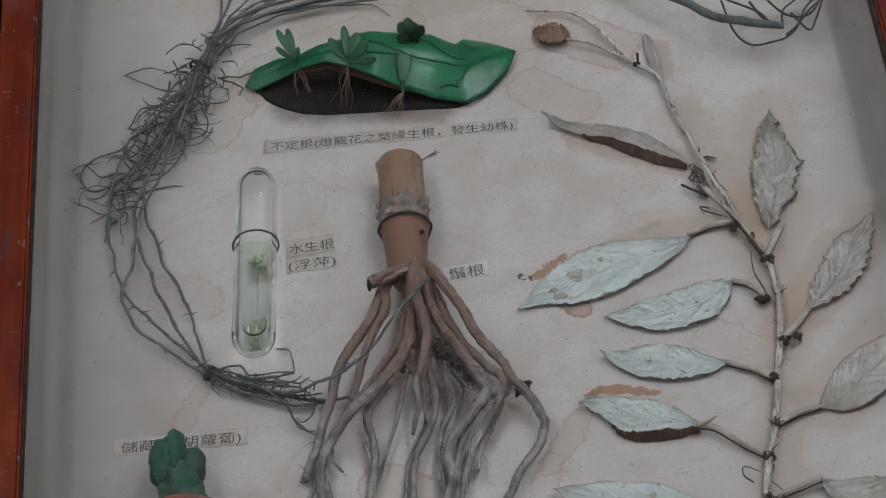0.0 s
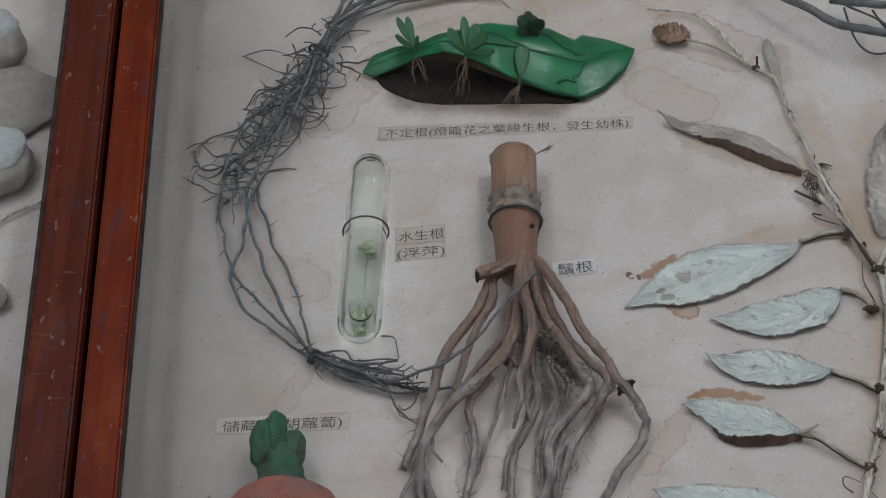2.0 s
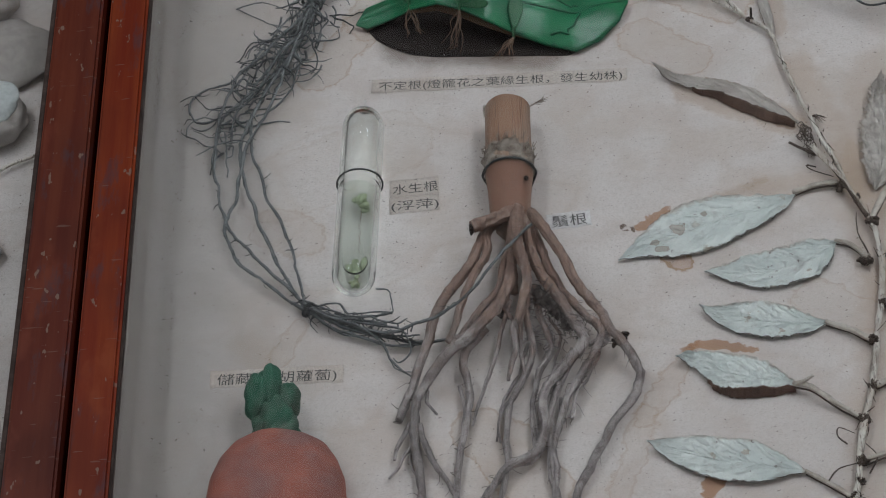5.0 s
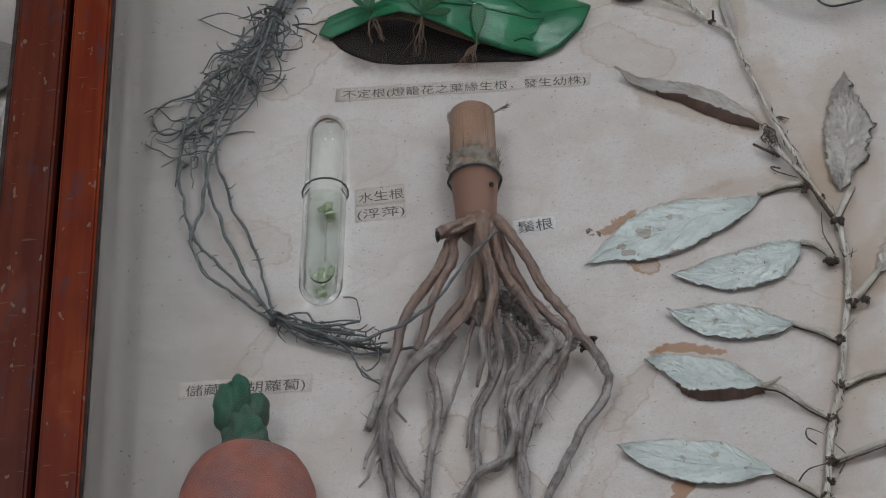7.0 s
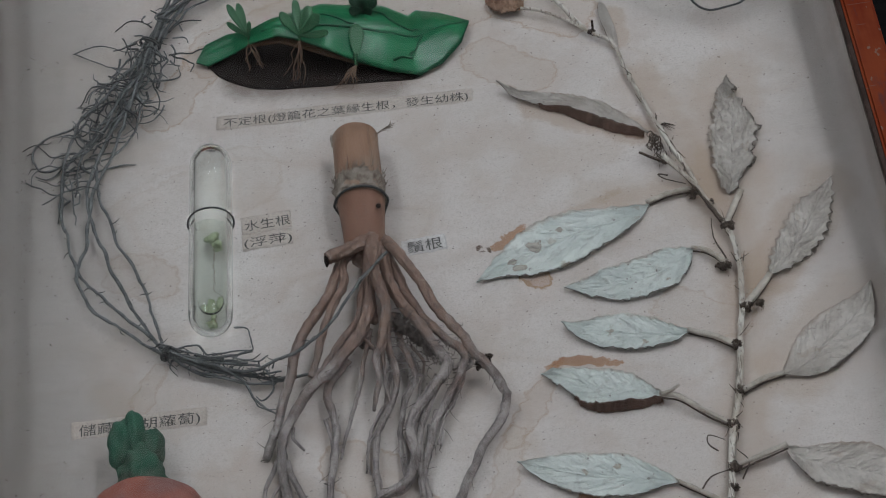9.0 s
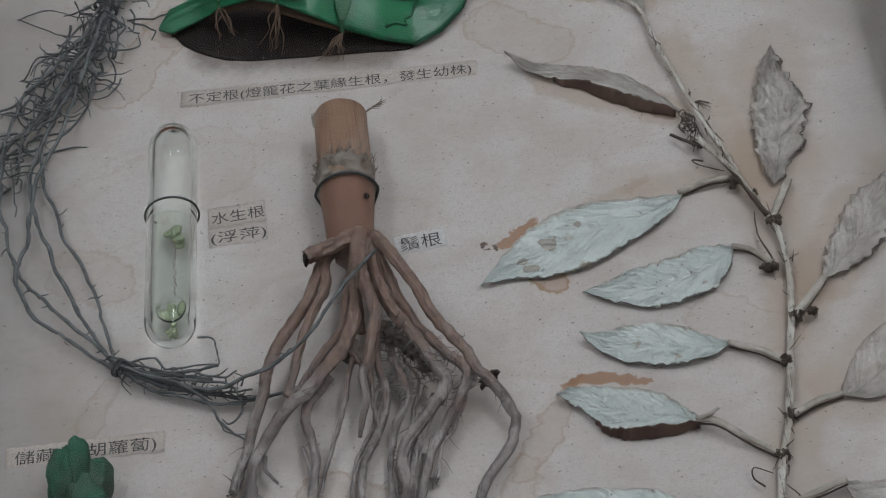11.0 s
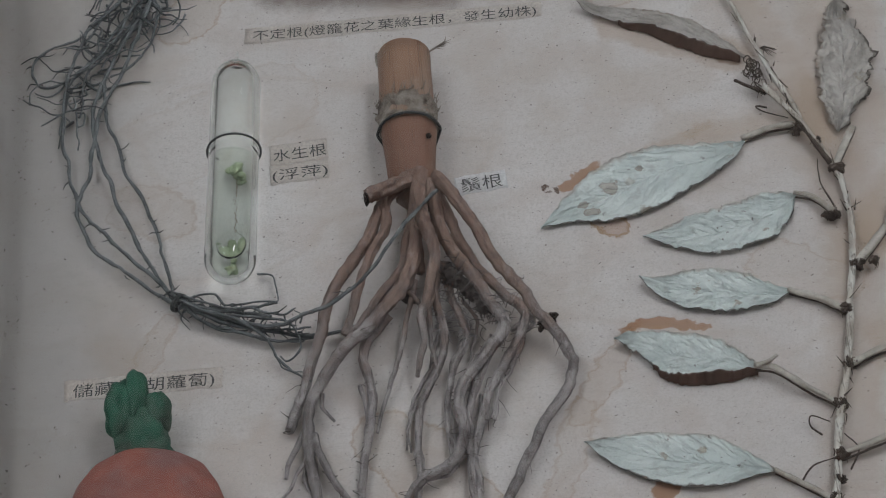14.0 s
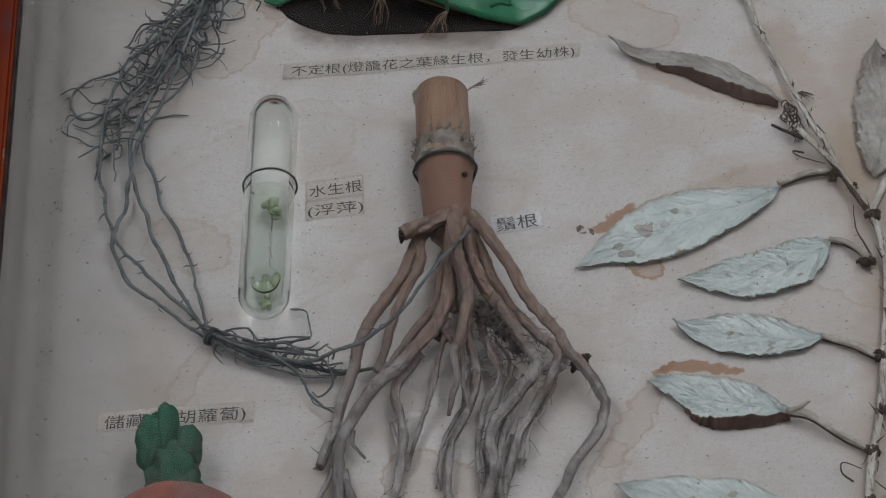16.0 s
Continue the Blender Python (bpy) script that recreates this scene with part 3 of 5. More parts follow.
paper_label(-205, -87, -133, -89, 11.5, [("儲藏根(胡蘿蔔)", 4, 9.4, 64)], 8.2, STRIP_MAT, "brownish paper label partly hidden behind the carrot model")
paper_label(58, 224, 108, 221, 12, [("", 3, 9.6, 44)], 8, STRIP_MAT, "brownish paper label with unreadable dark print at the edge")


# ---- painted leaf with plantlets ----
def lerp_list(values, t):
    k = t * (len(values) - 1)
    i = min(int(k), len(values) - 2)
    f = k - i
    f = f * f * (3 - 2 * f) * 0.5 + f * 0.5
    return values[i] + (values[i + 1] - values[i]) * f


leaf_model = thing("leaf_model", -50, 145, "glossy painted green leaf model arched over dark shaded ground", "plant model")
FRONT = ((-128, 165, 4), (-121, 161, 4), (-105, 164, 8), (-94, 161, 17), (-78, 156, 25), (-64, 149, 25), (-48, 142, 20), (-34, 140, 11), (-17, 135, 5), (1, 129, 4), (14, 136, 4), (27, 150, 5), (33, 166, 5))
BACK = ((-128, 165, 5), (-122, 177, 6), (-108, 179, 10), (-95, 171, 18), (-81, 171, 25), (-66, 172, 27), (-51, 178, 24), (-33, 178, 20), (-16, 179, 15), (-2, 175, 8), (3, 179, 8), (16, 176, 6), (33, 167, 5))
top_rows, NU, NV = [], 48, 16
for i in range(NU + 1):
    t = i / NU
    f = Vector([lerp_list([p[c] for p in FRONT], t) for c in range(3)])
    b = Vector([lerp_list([p[c] for p in BACK], t) for c in range(3)])
    row = []
    for j in range(NV + 1):
        v = j / NV
        p = f.lerp(b, v)
        wide = (b - f).length
        rib = -0.9 * math.exp(-((v - 0.5) / 0.06) ** 2)
        vein = 0.16 * math.sin(t * 26 - abs(v - 0.5) * 9) + 0.5 * noise.noise(Vector((t * 9, v * 4, 2)))
        belly = wide * 0.13 * math.sin(math.pi * v)
        row.append((p.x, p.y, p.z + belly + (rib + vein) * min(1, wide / 14)))
    top_rows.append(row)
blade = part("blade", sheet(top_rows, 0.7), GREEN_MAT, leaf_model)
under = [[(x, y + 0.6 * (1 - 2 * j / NV), h - 0.9 - 6.0 * max(0, math.sin(math.pi * min(1, max(0, (i / NU - 0.2) / 0.42)))) * (1 - j / NV)) for j, (x, y, h) in enumerate(row)] for i, row in enumerate(top_rows)]
part("underside", sheet(under, 0.5), KHAKI_MAT, leaf_model, "unpainted brown underside")
for t0, v0, t1, v1 in ( (0.3, 0.45, 0.97, 0.5), (0.60, 0.92, 0.80, 0.55), (0.69, 0.12, 0.80, 0.46), (0.44, 0.80, 0.60, 0.50)):
    rib_pts = []
    for q in range(8):
        x, y, h = top_rows[round((t0 + (t1 - t0) * q / 7) * NU)][round((v0 + (v1 - v0) * q / 7) * NV)]
        rib_pts.append((x, y, h + 0.15))
    part("vein", tube(rib_pts, 0.8, 0.5, sides=8), GREEN_MAT, blade)
# dark sheet for the brown ground and the shadow under the leaf together
rows = []
for i in range(25):
    t = i / 24
    x = -122 + 135 * t
    low = 165 - 24 * math.sin(min(1.0, t / 0.3) * 1.5708) ** 0.6 - 13 * t + 14 * max(0.0, (t - 0.85) / 0.15) ** 2
    high = 162 + 23 * min(1.0, t / 0.22) - 36 * max(0.0, (t - 0.55) / 0.45)
    edge = 1.2 * noise.noise(Vector((x * 0.12, 4, 4)))
    rows.append([(x, low + edge + (high - low) * j / 8, 0.7 + 0.5 * math.sin(math.pi * j / 8)) for j in range(9)])
part("shaded_ground", sheet(rows, 0.5), GROUND_SHADE_MAT, leaf_model, "dark brown ground with the leaf's shadow in its colour")


def sprout_leaf(x, y, h, dx, dy, dh, width, material, parent, bend=0.0):
    """A small upright leaf from its foot towards (dx, dy, dh)."""
    way = Vector((dx, dy, dh))
    side = way.cross(Vector((0.15, -1, 0.6))).normalized()
    face = side.cross(way).normalized()
    rows = []
    for i in range(11):
        t = i / 10
        w = width * math.sin(math.pi * min(1, 0.05 + 0.93 * t) ** 1.35) ** 0.6 * (0.35 + 0.65 * t)
        c = Vector((x, y, h)) + way * t + face * bend * math.sin(math.pi * t)
        w *= 0.8
        rows.append([tuple(c + side * w * (j / 3 - 1) + face * 0.12 * w * abs(j / 3 - 1)) for j in range(7)])
    return part("leaflet", sheet(rows, 0.6), material, parent)


def plantlet(x, y, h, leaves, roots, material, label):
    p = thing("plantlet", x, y, label, "plantlet", "plantlets on the leaf model", h=h)
    part("stalk", tube([(x, y, h - 2), (x, y + 1, h + 2), (x + 0.5, y + 3, h + 5)], 1.0, 0.7), material, p)
    for k, (dx, dy, dh, w) in enumerate(leaves):
        lean = min(dh, 9.0)
        sprout_leaf(x, y, h + 2, dx, dy + 0.9 * (dh - lean), lean, w * 0.9, material, p, 1.0)
    bm = bmesh.new()
    rng = random.Random(int(x * 3 + 900))
    for k in range(roots[0] + 3):
        ex, ey, eh = roots[1:]
        end = (x + ex + rng.uniform(-7, 7), y + ey + rng.uniform(-4, 3), max(1.5, eh + rng.uniform(-2, 3)))
        mid = [(x + (end[0] - x) * q + rng.uniform(-2, 2), y + (end[1] - y) * q - 2 * math.sin(3 * q), h + (end[2] - h) * q + rng.uniform(-1, 1)) for q in (0.3, 0.6, 0.85)]
        sweep(bm, [(x, y - 1, h - 1), *mid, end], 0.38, 0.15, sides=5, steps=4)
    part("aerial_root", bm, THREAD_MAT, p, "thin pale brown hanging roots")
    return p


plantlet(-95, 164, 18, [(-10, 6, 24, 4), (-4, 5, 25, 4.2), (-11, 2, 12, 3), (2, 3, 9, 2.4)], (6, 1, -9, 2), SPROUT_MAT, "dark green plantlet with narrow leaflets and hanging roots")
plantlet(-65, 150, 26, [(-9, 5, 17, 5), (0, 4, 28, 4.4), (8, 5, 19, 6), (13, 3, 13, 6), (17, -1, 1, 4)], (5, -6, -9, 2), SPROUT_MAT, "dark green plantlet with broad leaflets and hanging roots")
plantlet(-27, 169, 20, [(-6, 3, 12, 6), (3, 3, 11, 6), (-1, 2, 17, 5.5), (8, 0, 10, 6), (-8, -2, 5, 5), (5, -4, 5, 5)], (3, 0, -6, 16), SPROUT_DARK, "blackish green plantlet with crowded round leaflets")
plantlet(-35, 139, 11, [(3, 7, 24, 8)], (8, -8, -8, 2), SPROUT_MAT, "single green leaflet on a stalk with short roots")
part_rng = random.Random(11)


# ---- glass ampoule with duckweed ----
def lathe(bm, x0, y0, x1, y1, h, profile, sides=40):
    """Turn (along, radius) pairs about the line from (x0, y0) to (x1, y1) at height h."""
    ax = Vector((x1 - x0, y1 - y0, 0)).normalized()
    sd = Vector((ax.y, -ax.x, 0))
    rings = []
    for s, r in profile:
        c = Vector((x0, y0, h)) + ax * s
        rings.append([bm.verts.new(at(*(c + sd * r * math.cos(2 * math.pi * k / sides) + Vector((0, 0, r * math.sin(2 * math.pi * k / sides)))))) for k in range(sides)])
    for a, b in zip(rings, rings[1:]):
        for k in range(sides):
            bm.faces.new((a[k], a[(k + 1) % sides], b[(k + 1) % sides], b[k]))
    bm.faces.new(rings[0]), bm.faces.new(rings[-1][::-1])
    return bm


def capsule_profile(length, r, inset, nipple):
    s = [(inset + (r - inset) * (1 - math.cos(a)), (r - inset) * math.sin(a)) for a in (0.08, 0.25, 0.45, 0.65, 0.85, 1.05, 1.3, 1.5708)]
    s += [(length * q, r - inset) for q in (0.3, 0.5, 0.7)]
    s += [(length - r * 1.25 + (r * 1.25 - inset) * math.sin(a), (r - inset) * math.cos(a)) for a in (0.0, 0.25, 0.5, 0.75, 1.0, 1.2)]
    return s + ([(length + 1.5, 2.2), (length + 4, 1.2), (length + 8, 0.6), (length + 9, 0.25)] if nipple else [(length - inset * 1.05, 0.6)])


ampoule = thing("ampoule", -125, 25, "sealed thick-walled glass ampoule with clear water and green duckweed", "ampoule")
AMP = (-127.5, -49, -121.5, 87, 12.3)
shell = part("glass_shell", lathe(bmesh.new(), *AMP, capsule_profile(135, 12, 0, True)), TUBE_GLASS, ampoule)
inner = capsule_profile(135, 12, 3.0, False)
hollow = part("air_space", lathe(bmesh.new(), *AMP, inner), AIR_MAT, ampoule)
low = [(a + 0.15, r - 0.15) for a, r in inner if a < 50]
water = part("water", lathe(bmesh.new(), *AMP, low + [(72.4, 8.6), (73.0, 8.0), (73.2, 0.5)]), WATER_MAT, ampoule, "clear greenish water")
bm = bmesh.new()
blob(bm, -126, -32, 15.2, 6.4, 6.6, 4.4, 0.0, seed=1, sub=4)
bubble = part("bubble", bm, BUBBLE_MAT, water, "air bubble under the glass")
bubble.visible_shadow = False
for ob in (shell, hollow, water):
    ob.visible_shadow = False
rng = random.Random(5)
for cx, cy, ch, r, count in ((-126, -29, 7, 2.4, 11), (-126.5, -38, 7, 2.2, 9), (-124.5, 19, 9, 2.2, 10), (-122, 13, 9, 1.3, 5)):
    bm = bmesh.new()
    for k in range(count):
        blob(bm, cx + max(-3.4, min(3.4, rng.gauss(0, r * 0.6))), cy + rng.gauss(0, r * 0.6), min(15, max(7.5, ch + rng.gauss(0, 1.2))), rng.uniform(1.2, 2.4), rng.uniform(1.2, 2.4), 0.9, 0.3, 0.4, k, 2)
    part("duckweed", bm, WEED_MAT, water, "hazy clump of green duckweed")
bm = bmesh.new()
for k in range(26):
    x, y = -124.3 + rng.uniform(-1.0, 1.0), 17 - 1.6 * k
    blob(bm, x, y, 7.5 + rng.uniform(0, 1.5), 0.35, 0.8, 0.35, 0.3, 0.4, k, 1)
part("root_thread", bm, THREAD_MAT, water, "brown root thread in the water")


def wire_loop(x, y, r, h, tilt, label, thick=0.55, start=-0.35):
    """A wire bent over a round thing, its ends stuck in the paper."""
    turns = [start + (math.pi - 2 * start) * k / 12 for k in range(13)]
    pts = [(x - r * 0.8, y, h * 0.3)] + [(x - (r + 0.5) * math.cos(a), y + tilt * math.sin(a), max(0.6, h + (r + 0.5) * math.sin(a))) for a in turns] + [(x + r * 0.8, y, h * 0.3)]
    return solid("wire_loop", tube(pts, thick, thick, sides=7, rough=0.03), WIRE_MAT, label, "wire", "wires holding the specimens")


wire_loop(-124, 29, 12.2, 12.3, 0, "dark wire bent over the glass ampoule")

# ---- bamboo culm with fibrous roots ----
bamboo = thing("bamboo_specimen", -40, 30, "brown bamboo culm stub with spreading grey fibrous roots", "root specimen")
AX = (-41, -8, -40, 85)


def culm_part(name, profile, material, label=""):
    bm = lathe(bmesh.new(), *AX, 14.2, [(a, r * 0.965) for a, r in profile], 72)
    for v in bm.verts:
        k = noise.noise(v.co * 140)
        v.co += 0.0004 * k * (v.co - at(-40, v.co.y * 1000, 14.2)).normalized()
    return part(name, bm, material, bamboo, label)


culm_part("culm", [(-2, 9.0), (-1, 10.5), (3, 11.6), (12, 11.9), (22, 12.6), (32, 13.3), (40, 13.6), (56, 13.4), (75, 13.2), (84.0, 13.3), (84.3, 12.6), (84.1, 9.5), (80, 9.3), (79, 0.4)], BAMBOO_MAT)
def rough_ring(ob, amount):
    for v in ob.data.vertices:
        c = at(-40.5, v.co.y * 1000, 14.2)
        k = noise.noise(v.co * 420) + 0.7 * noise.noise(v.co * 160)
        v.co += amount * k * (v.co - c).normalized()
        v.co.y += amount * 1.6 * noise.noise(Vector((v.co.x, v.co.z, 1)) * 260)


ring = culm_part("node_ring", [(34.5, 13.2), (35.2, 14.0), (36.2, 14.5), (37.2, 14.3), (38.2, 13.7), (39.4, 13.6), (40.6, 14.0), (42, 14.7), (43.4, 15.0), (45, 14.9), (46.6, 14.6), (48, 14.1), (49.5, 13.3)], RING_MAT, "rough grey node ring")
rough_ring(ring, 0.0017)
bm = bmesh.new()
for k in range(60):
    a = part_rng.uniform(0.1, 3.05)
    s = part_rng.uniform(42, 51)
    c = (-40.5 + 14.6 * math.cos(a), -8 + s, 14.2 + 14.6 * math.sin(a))
    o = (part_rng.uniform(-2, 2), part_rng.uniform(0, 5), part_rng.uniform(-0.5, 1.5))
    sweep(bm, [c, tuple(p + q * 0.5 for p, q in zip(c, o)), tuple(p + q for p, q in zip(c, o))], 0.35, 0.15, sides=4, steps=3)
for k in range(9):
    sweep(bm, [(-28, 74, 17), (-25 + k * 0.6, 75.5 + 0.4 * k, 18), (-21 + 0.9 * k % 5, 75 + 0.8 * k, 17 + k % 3)], 0.4, 0.15, sides=4, steps=3)
for k in range(5):
    sweep(bm, [(-53.3 + k * 0.5, 70, 16), (-53.8 + k * 0.4, 76, 16.5), (-53.5 + k * 0.8, 79, 16.5)], 0.5, 0.15, sides=4, steps=3)
tagged(part("fibre", bm, RING_MAT, bamboo, "frayed fibres"), kind="stuff")
bm = bmesh.new()
blob(bm, -31.0, 13.5, 24.0, 1.5, 1.4, 1.4, 0.1, sub=2)
part("hole", bm, CUT_MAT, bamboo, "small dark bored hole")

ROOTS = []


def root(r0, r1, *pts):
    """One root along a few bends, thick at the culm."""
    k = len(ROOTS)
    ROOTS.append((r0, r1, *pts))
    return part("root", tube(pts, r0 * 0.92, r1 * 0.9, sides=28, steps=12, rough=0.11, wiggle=1.4, seed=k, groove=0.30), ROOT_MAT, bamboo)


root(3.4, 2.4, (-30, -6, 18), (-23, -22, 22), (-14, -42, 22), (-8, -58, 20), (0, -71, 18), (5, -80, 16), (9, -89, 14), (15, -96, 12), (21, -109, 9), (22, -119, 8), (18, -130, 7), (9, -142, 6), (2, -156, 6), (-5, -169, 5), (-13, -186, 5), (-19, -214, 5))
root(4.6, 4.2, (-36, -7, 20), (-41, -11, 24), (-48, -16, 27), (-55, -21, 28), (-61, -24, 28))
root(3.5, 2.6, (-49, -8, 15), (-56, -22, 18), (-62, -38, 18), (-72, -52, 16), (-80, -62, 14), (-84, -73, 12), (-88, -87, 10), (-93, -102, 9), (-96, -113, 8), (-100, -123, 6), (-103, -133, 5))
root(3.2, 2.2, (-49, -8, 15), (-54, -21, 19), (-55, -35, 19), (-63, -51, 17), (-69, -65, 15), (-72, -75, 12), (-76, -87, 10))
root(3.2, 2.2, (-38, -7, 14), (-45, -38, 15), (-50, -57, 14), (-60, -70, 13), (-66, -80, 11), (-74, -90, 10))
root(4.0, 2.6, (-39, -9, 16), (-41, -41, 18), (-44, -59, 20), (-49, -73, 21), (-58, -83, 20), (-68, -91, 17), (-77, -98, 14), (-85, -108, 12), (-92, -117, 9), (-95, -131, 7), (-95, -145, 6), (-94, -160, 5), (-93, -175, 5), (-90, -212, 5))
root(4.4, 1.2, (-37, -6, 22), (-38, -24, 25), (-36, -42, 26), (-33, -56, 26), (-34, -68, 25), (-38, -82, 22), (-42, -88, 19), (-42, -98, 15), (-44, -108, 12), (-45, -115, 10))
root(3.4, 2.4, (-38, -9, 20), (-42, -32, 19), (-41, -51, 17), (-40, -60, 14))
root(3.6, 2.6, (-32, -7, 17), (-30, -35, 16), (-24, -56, 18), (-17, -70, 20), (-12, -84, 20), (-6, -94, 19), (-7, -101, 17), (-15, -110, 15), (-23, -120, 13), (-28, -131, 11), (-28, -145, 9), (-31, -157, 8), (-38, -164, 8), (-49, -170, 7), (-56, -179, 6), (-68, -200, 5))
root(2.8, 2.2, (-31, -8, 14), (-25, -30, 14), (-21, -44, 14), (-15, -60, 13), (-5, -77, 14), (3, -86, 13), (4, -94, 12), (-1, -104, 11), (-8, -114, 9), (-14, -125, 8), (-19, -139, 7), (-24, -153, 6), (-26, -166, 5), (-24, -184, 5), (-20, -212, 5))
root(2.4, 1.7, (-34, -40, 15), (-33, -59, 14), (-35, -74, 12), (-33, -91, 9), (-35, -105, 7), (-41, -119, 6), (-46, -131, 6), (-48, -148, 5), (-48, -163, 5), (-51, -180, 4), (-54, -208, 4))
root(2.2, 1.5, (-30, -56, 14), (-28, -75, 12), (-24, -87, 10), (-23, -98, 8), (-29, -109, 7), (-33, -124, 6), (-35, -141, 5), (-33, -156, 5))
root(2.8, 2.0, (-56, -82, 14), (-66, -90, 9), (-69, -98, 8), (-68, -111, 8), (-66, -124, 7), (-69, -139, 5), (-72, -160, 5), (-74, -177, 4), (-76, -208, 4))
root(1.6, 0.9, (-43, -65, 15), (-48, -82, 12), (-53, -97, 8), (-57, -111, 6), (-62, -125, 5), (-66, -139, 4))
root(2.6, 1.8, (-4, -93, 14), (-9, -102, 12), (-17, -113, 10), (-22, -127, 8), (-25, -141, 7), (-26, -155, 6), (-23, -176, 5), (-30, -208, 4))
root(1.3, 0.7, (-88, -117, 8), (-88, -123, 6), (-85, -128, 5), (-83, -130, 4))
root(1.8, 0.9, (-95, -130, 6), (-101, -142, 5), (-106, -150, 4), (-107, -157, 4))
root(2.2, 1.5, (-93, -137, 6), (-90, -150, 5), (-84, -164, 5), (-78, -176, 4), (-66, -204, 4))
root(1.2, 0.7, (-94, -145, 5), (-100, -154, 4), (-105, -164, 4), (-109, -169, 4))
root(1.7, 0.9, (-33, -51, 16), (-36, -73, 15), (-38, -84, 13), (-38, -101, 10), (-37, -111, 7))
root(1.5, 0.9, (-3, -97, 12), (4, -94, 12), (1, -104, 9), (-6, -114, 7), (-12, -124, 6), (-14, -140, 5))
root(1.4, 0.8, (-48, -70, 18), (-42, -77, 13), (-39, -91, 10), (-31, -82, 9))
root(2.6, 2.0, (-24, -31, 13), (-22, -43, 15), (-18, -53, 14), (-15, -60, 12))
rng = random.Random(64)
for k in range(16):
    r0, r1, *pts = ROOTS[rng.choice((4, 5, 8, 8, 9, 9, 10, 11, 12, 13, 14))]
    a, b = rng.uniform(-4, 4), rng.uniform(-5, 5)
    i = rng.randrange(1, max(2, len(pts) - 4))
    thin = [(x + a + (b - a) * q / len(pts) + rng.gauss(0, 1.5), y + rng.gauss(0, 2), max(3, h - rng.uniform(0, 4))) for q, (x, y, h) in enumerate(pts)]
    part("root", tube(thin[i:i + rng.choice((4, 5, 6))], rng.uniform(0.8, 1.3), rng.uniform(0.35, 0.7), sides=8, steps=7, rough=0.15, wiggle=2.2, seed=200 + k), ROOT_MAT, bamboo)
bm = bmesh.new()
blob(bm, -61.6, -24.5, 28, 1.1, 3.3, 3.3, 0.3, seed=4, sub=3)
part("cut_end", bm, CUT_MAT, bamboo, "dark cut root end")
bm = bmesh.new()
blob(bm, 15.5, -93, 13, 2.2, 1.6, 2.2, 1.2, 0.3, 7, 3)
blob(bm, 11, -95, 11, 2, 2.4, 1.8, 1.2, 0.3, 9, 3)
part("scar", bm, CUT_MAT, bamboo, "blackened root scar")
for k, (x, y, h, r) in enumerate(((-25, -66, 16, 3.6), (-19, -74, 16, 3.6), (-13, -82, 14, 3.0), (-46, -72, 12, 2.6), (-29, -60, 14, 2.6))):
    bm = bmesh.new()
    blob(bm, x, y, h, r, r * 1.3, r * 0.7, 1.2, 0.3, k + 20, 4)
    part("dirt_clod", bm, HAIR_MAT, bamboo, "dark dirt caught between the roots")
bm = bmesh.new()
blob(bm, -38, -12, 13, 10, 9, 8, 0.35, seed=3)
part("root_crown", bm, ROOT_MAT, bamboo)
rng = random.Random(21)
bm = bmesh.new()
for k in range(150):
    r0, r1, *pts = ROOTS[rng.choice((0, 2, 5, 8, 8, 8, 8, 9, 9, 9, 10, 11, 12, 14, 17, 20))]
    path = spline(pts, 4)
    c = path[rng.randrange(len(path) // 4, len(path))]
    d = Vector((rng.gauss(0, 1), rng.gauss(-0.3, 1), rng.gauss(0.1, 0.6))).normalized() * rng.uniform(2, 6)
    e = c + d
    f = e + Vector((rng.gauss(0, 2.5), rng.gauss(-1, 2.5), rng.gauss(-0.5, 1)))
    sweep(bm, [tuple(c), tuple(c + d * 0.5), (e.x, e.y, max(1, e.z)), (f.x, f.y, max(1, f.z))], rng.uniform(0.16, 0.32), 0.1, sides=5, steps=4, wiggle=1.2, seed=k)
for k in range(170):
    q = rng.random()
    c = Vector((-28 + 18 * q + rng.gauss(0, 3), -62 - 30 * q + rng.gauss(0, 4), rng.uniform(12, 22)))
    d = Vector((rng.gauss(0, 4), rng.gauss(-1, 4), rng.gauss(0, 2)))
    sweep(bm, [tuple(c), tuple(c + d * 0.5 + Vector((rng.gauss(0, 1), 0, 1))), tuple(c + d * 0.8)], 0.26, 0.12, sides=5, steps=3)
fur = bmesh.new()
for k in (8, 10, 11, 9):
    path = [c for c in spline(ROOTS[k][2:], 10) if -96 < c.y < -58]
    for c in path:
        for q in range(3):
            a = rng.uniform(0, math.pi)
            d = Vector((math.cos(a), rng.gauss(-0.2, 0.4), 0.7 * math.sin(a))) * rng.uniform(3.0, 5.5)
            e = c + d + Vector((rng.gauss(0, 1), rng.gauss(-1, 1), -0.5))
            sweep(fur, [tuple(c), tuple(c + d * 0.6), (e.x, e.y, max(1, e.z))], 0.34, 0.14, sides=4, steps=2)
tagged(part("root_hair", fur, FUR_MAT, bamboo, "short dusty grey root hairs"), kind="stuff")
tagged(part("rootlet", bm, HAIR_MAT, bamboo, "fine dark rootlets"), kind="stuff")
wire_loop(-40.5, 25.5, 14.1, 14.2, 0, "dark wire bent over the bamboo node", 0.75, 0.0)

# ---- bundle of climbing roots ----
vine = thing("root_bundle", -175, 60, "tied bundle of long grey-green climbing roots laid in a curve", "root specimen")
STRANDS = []


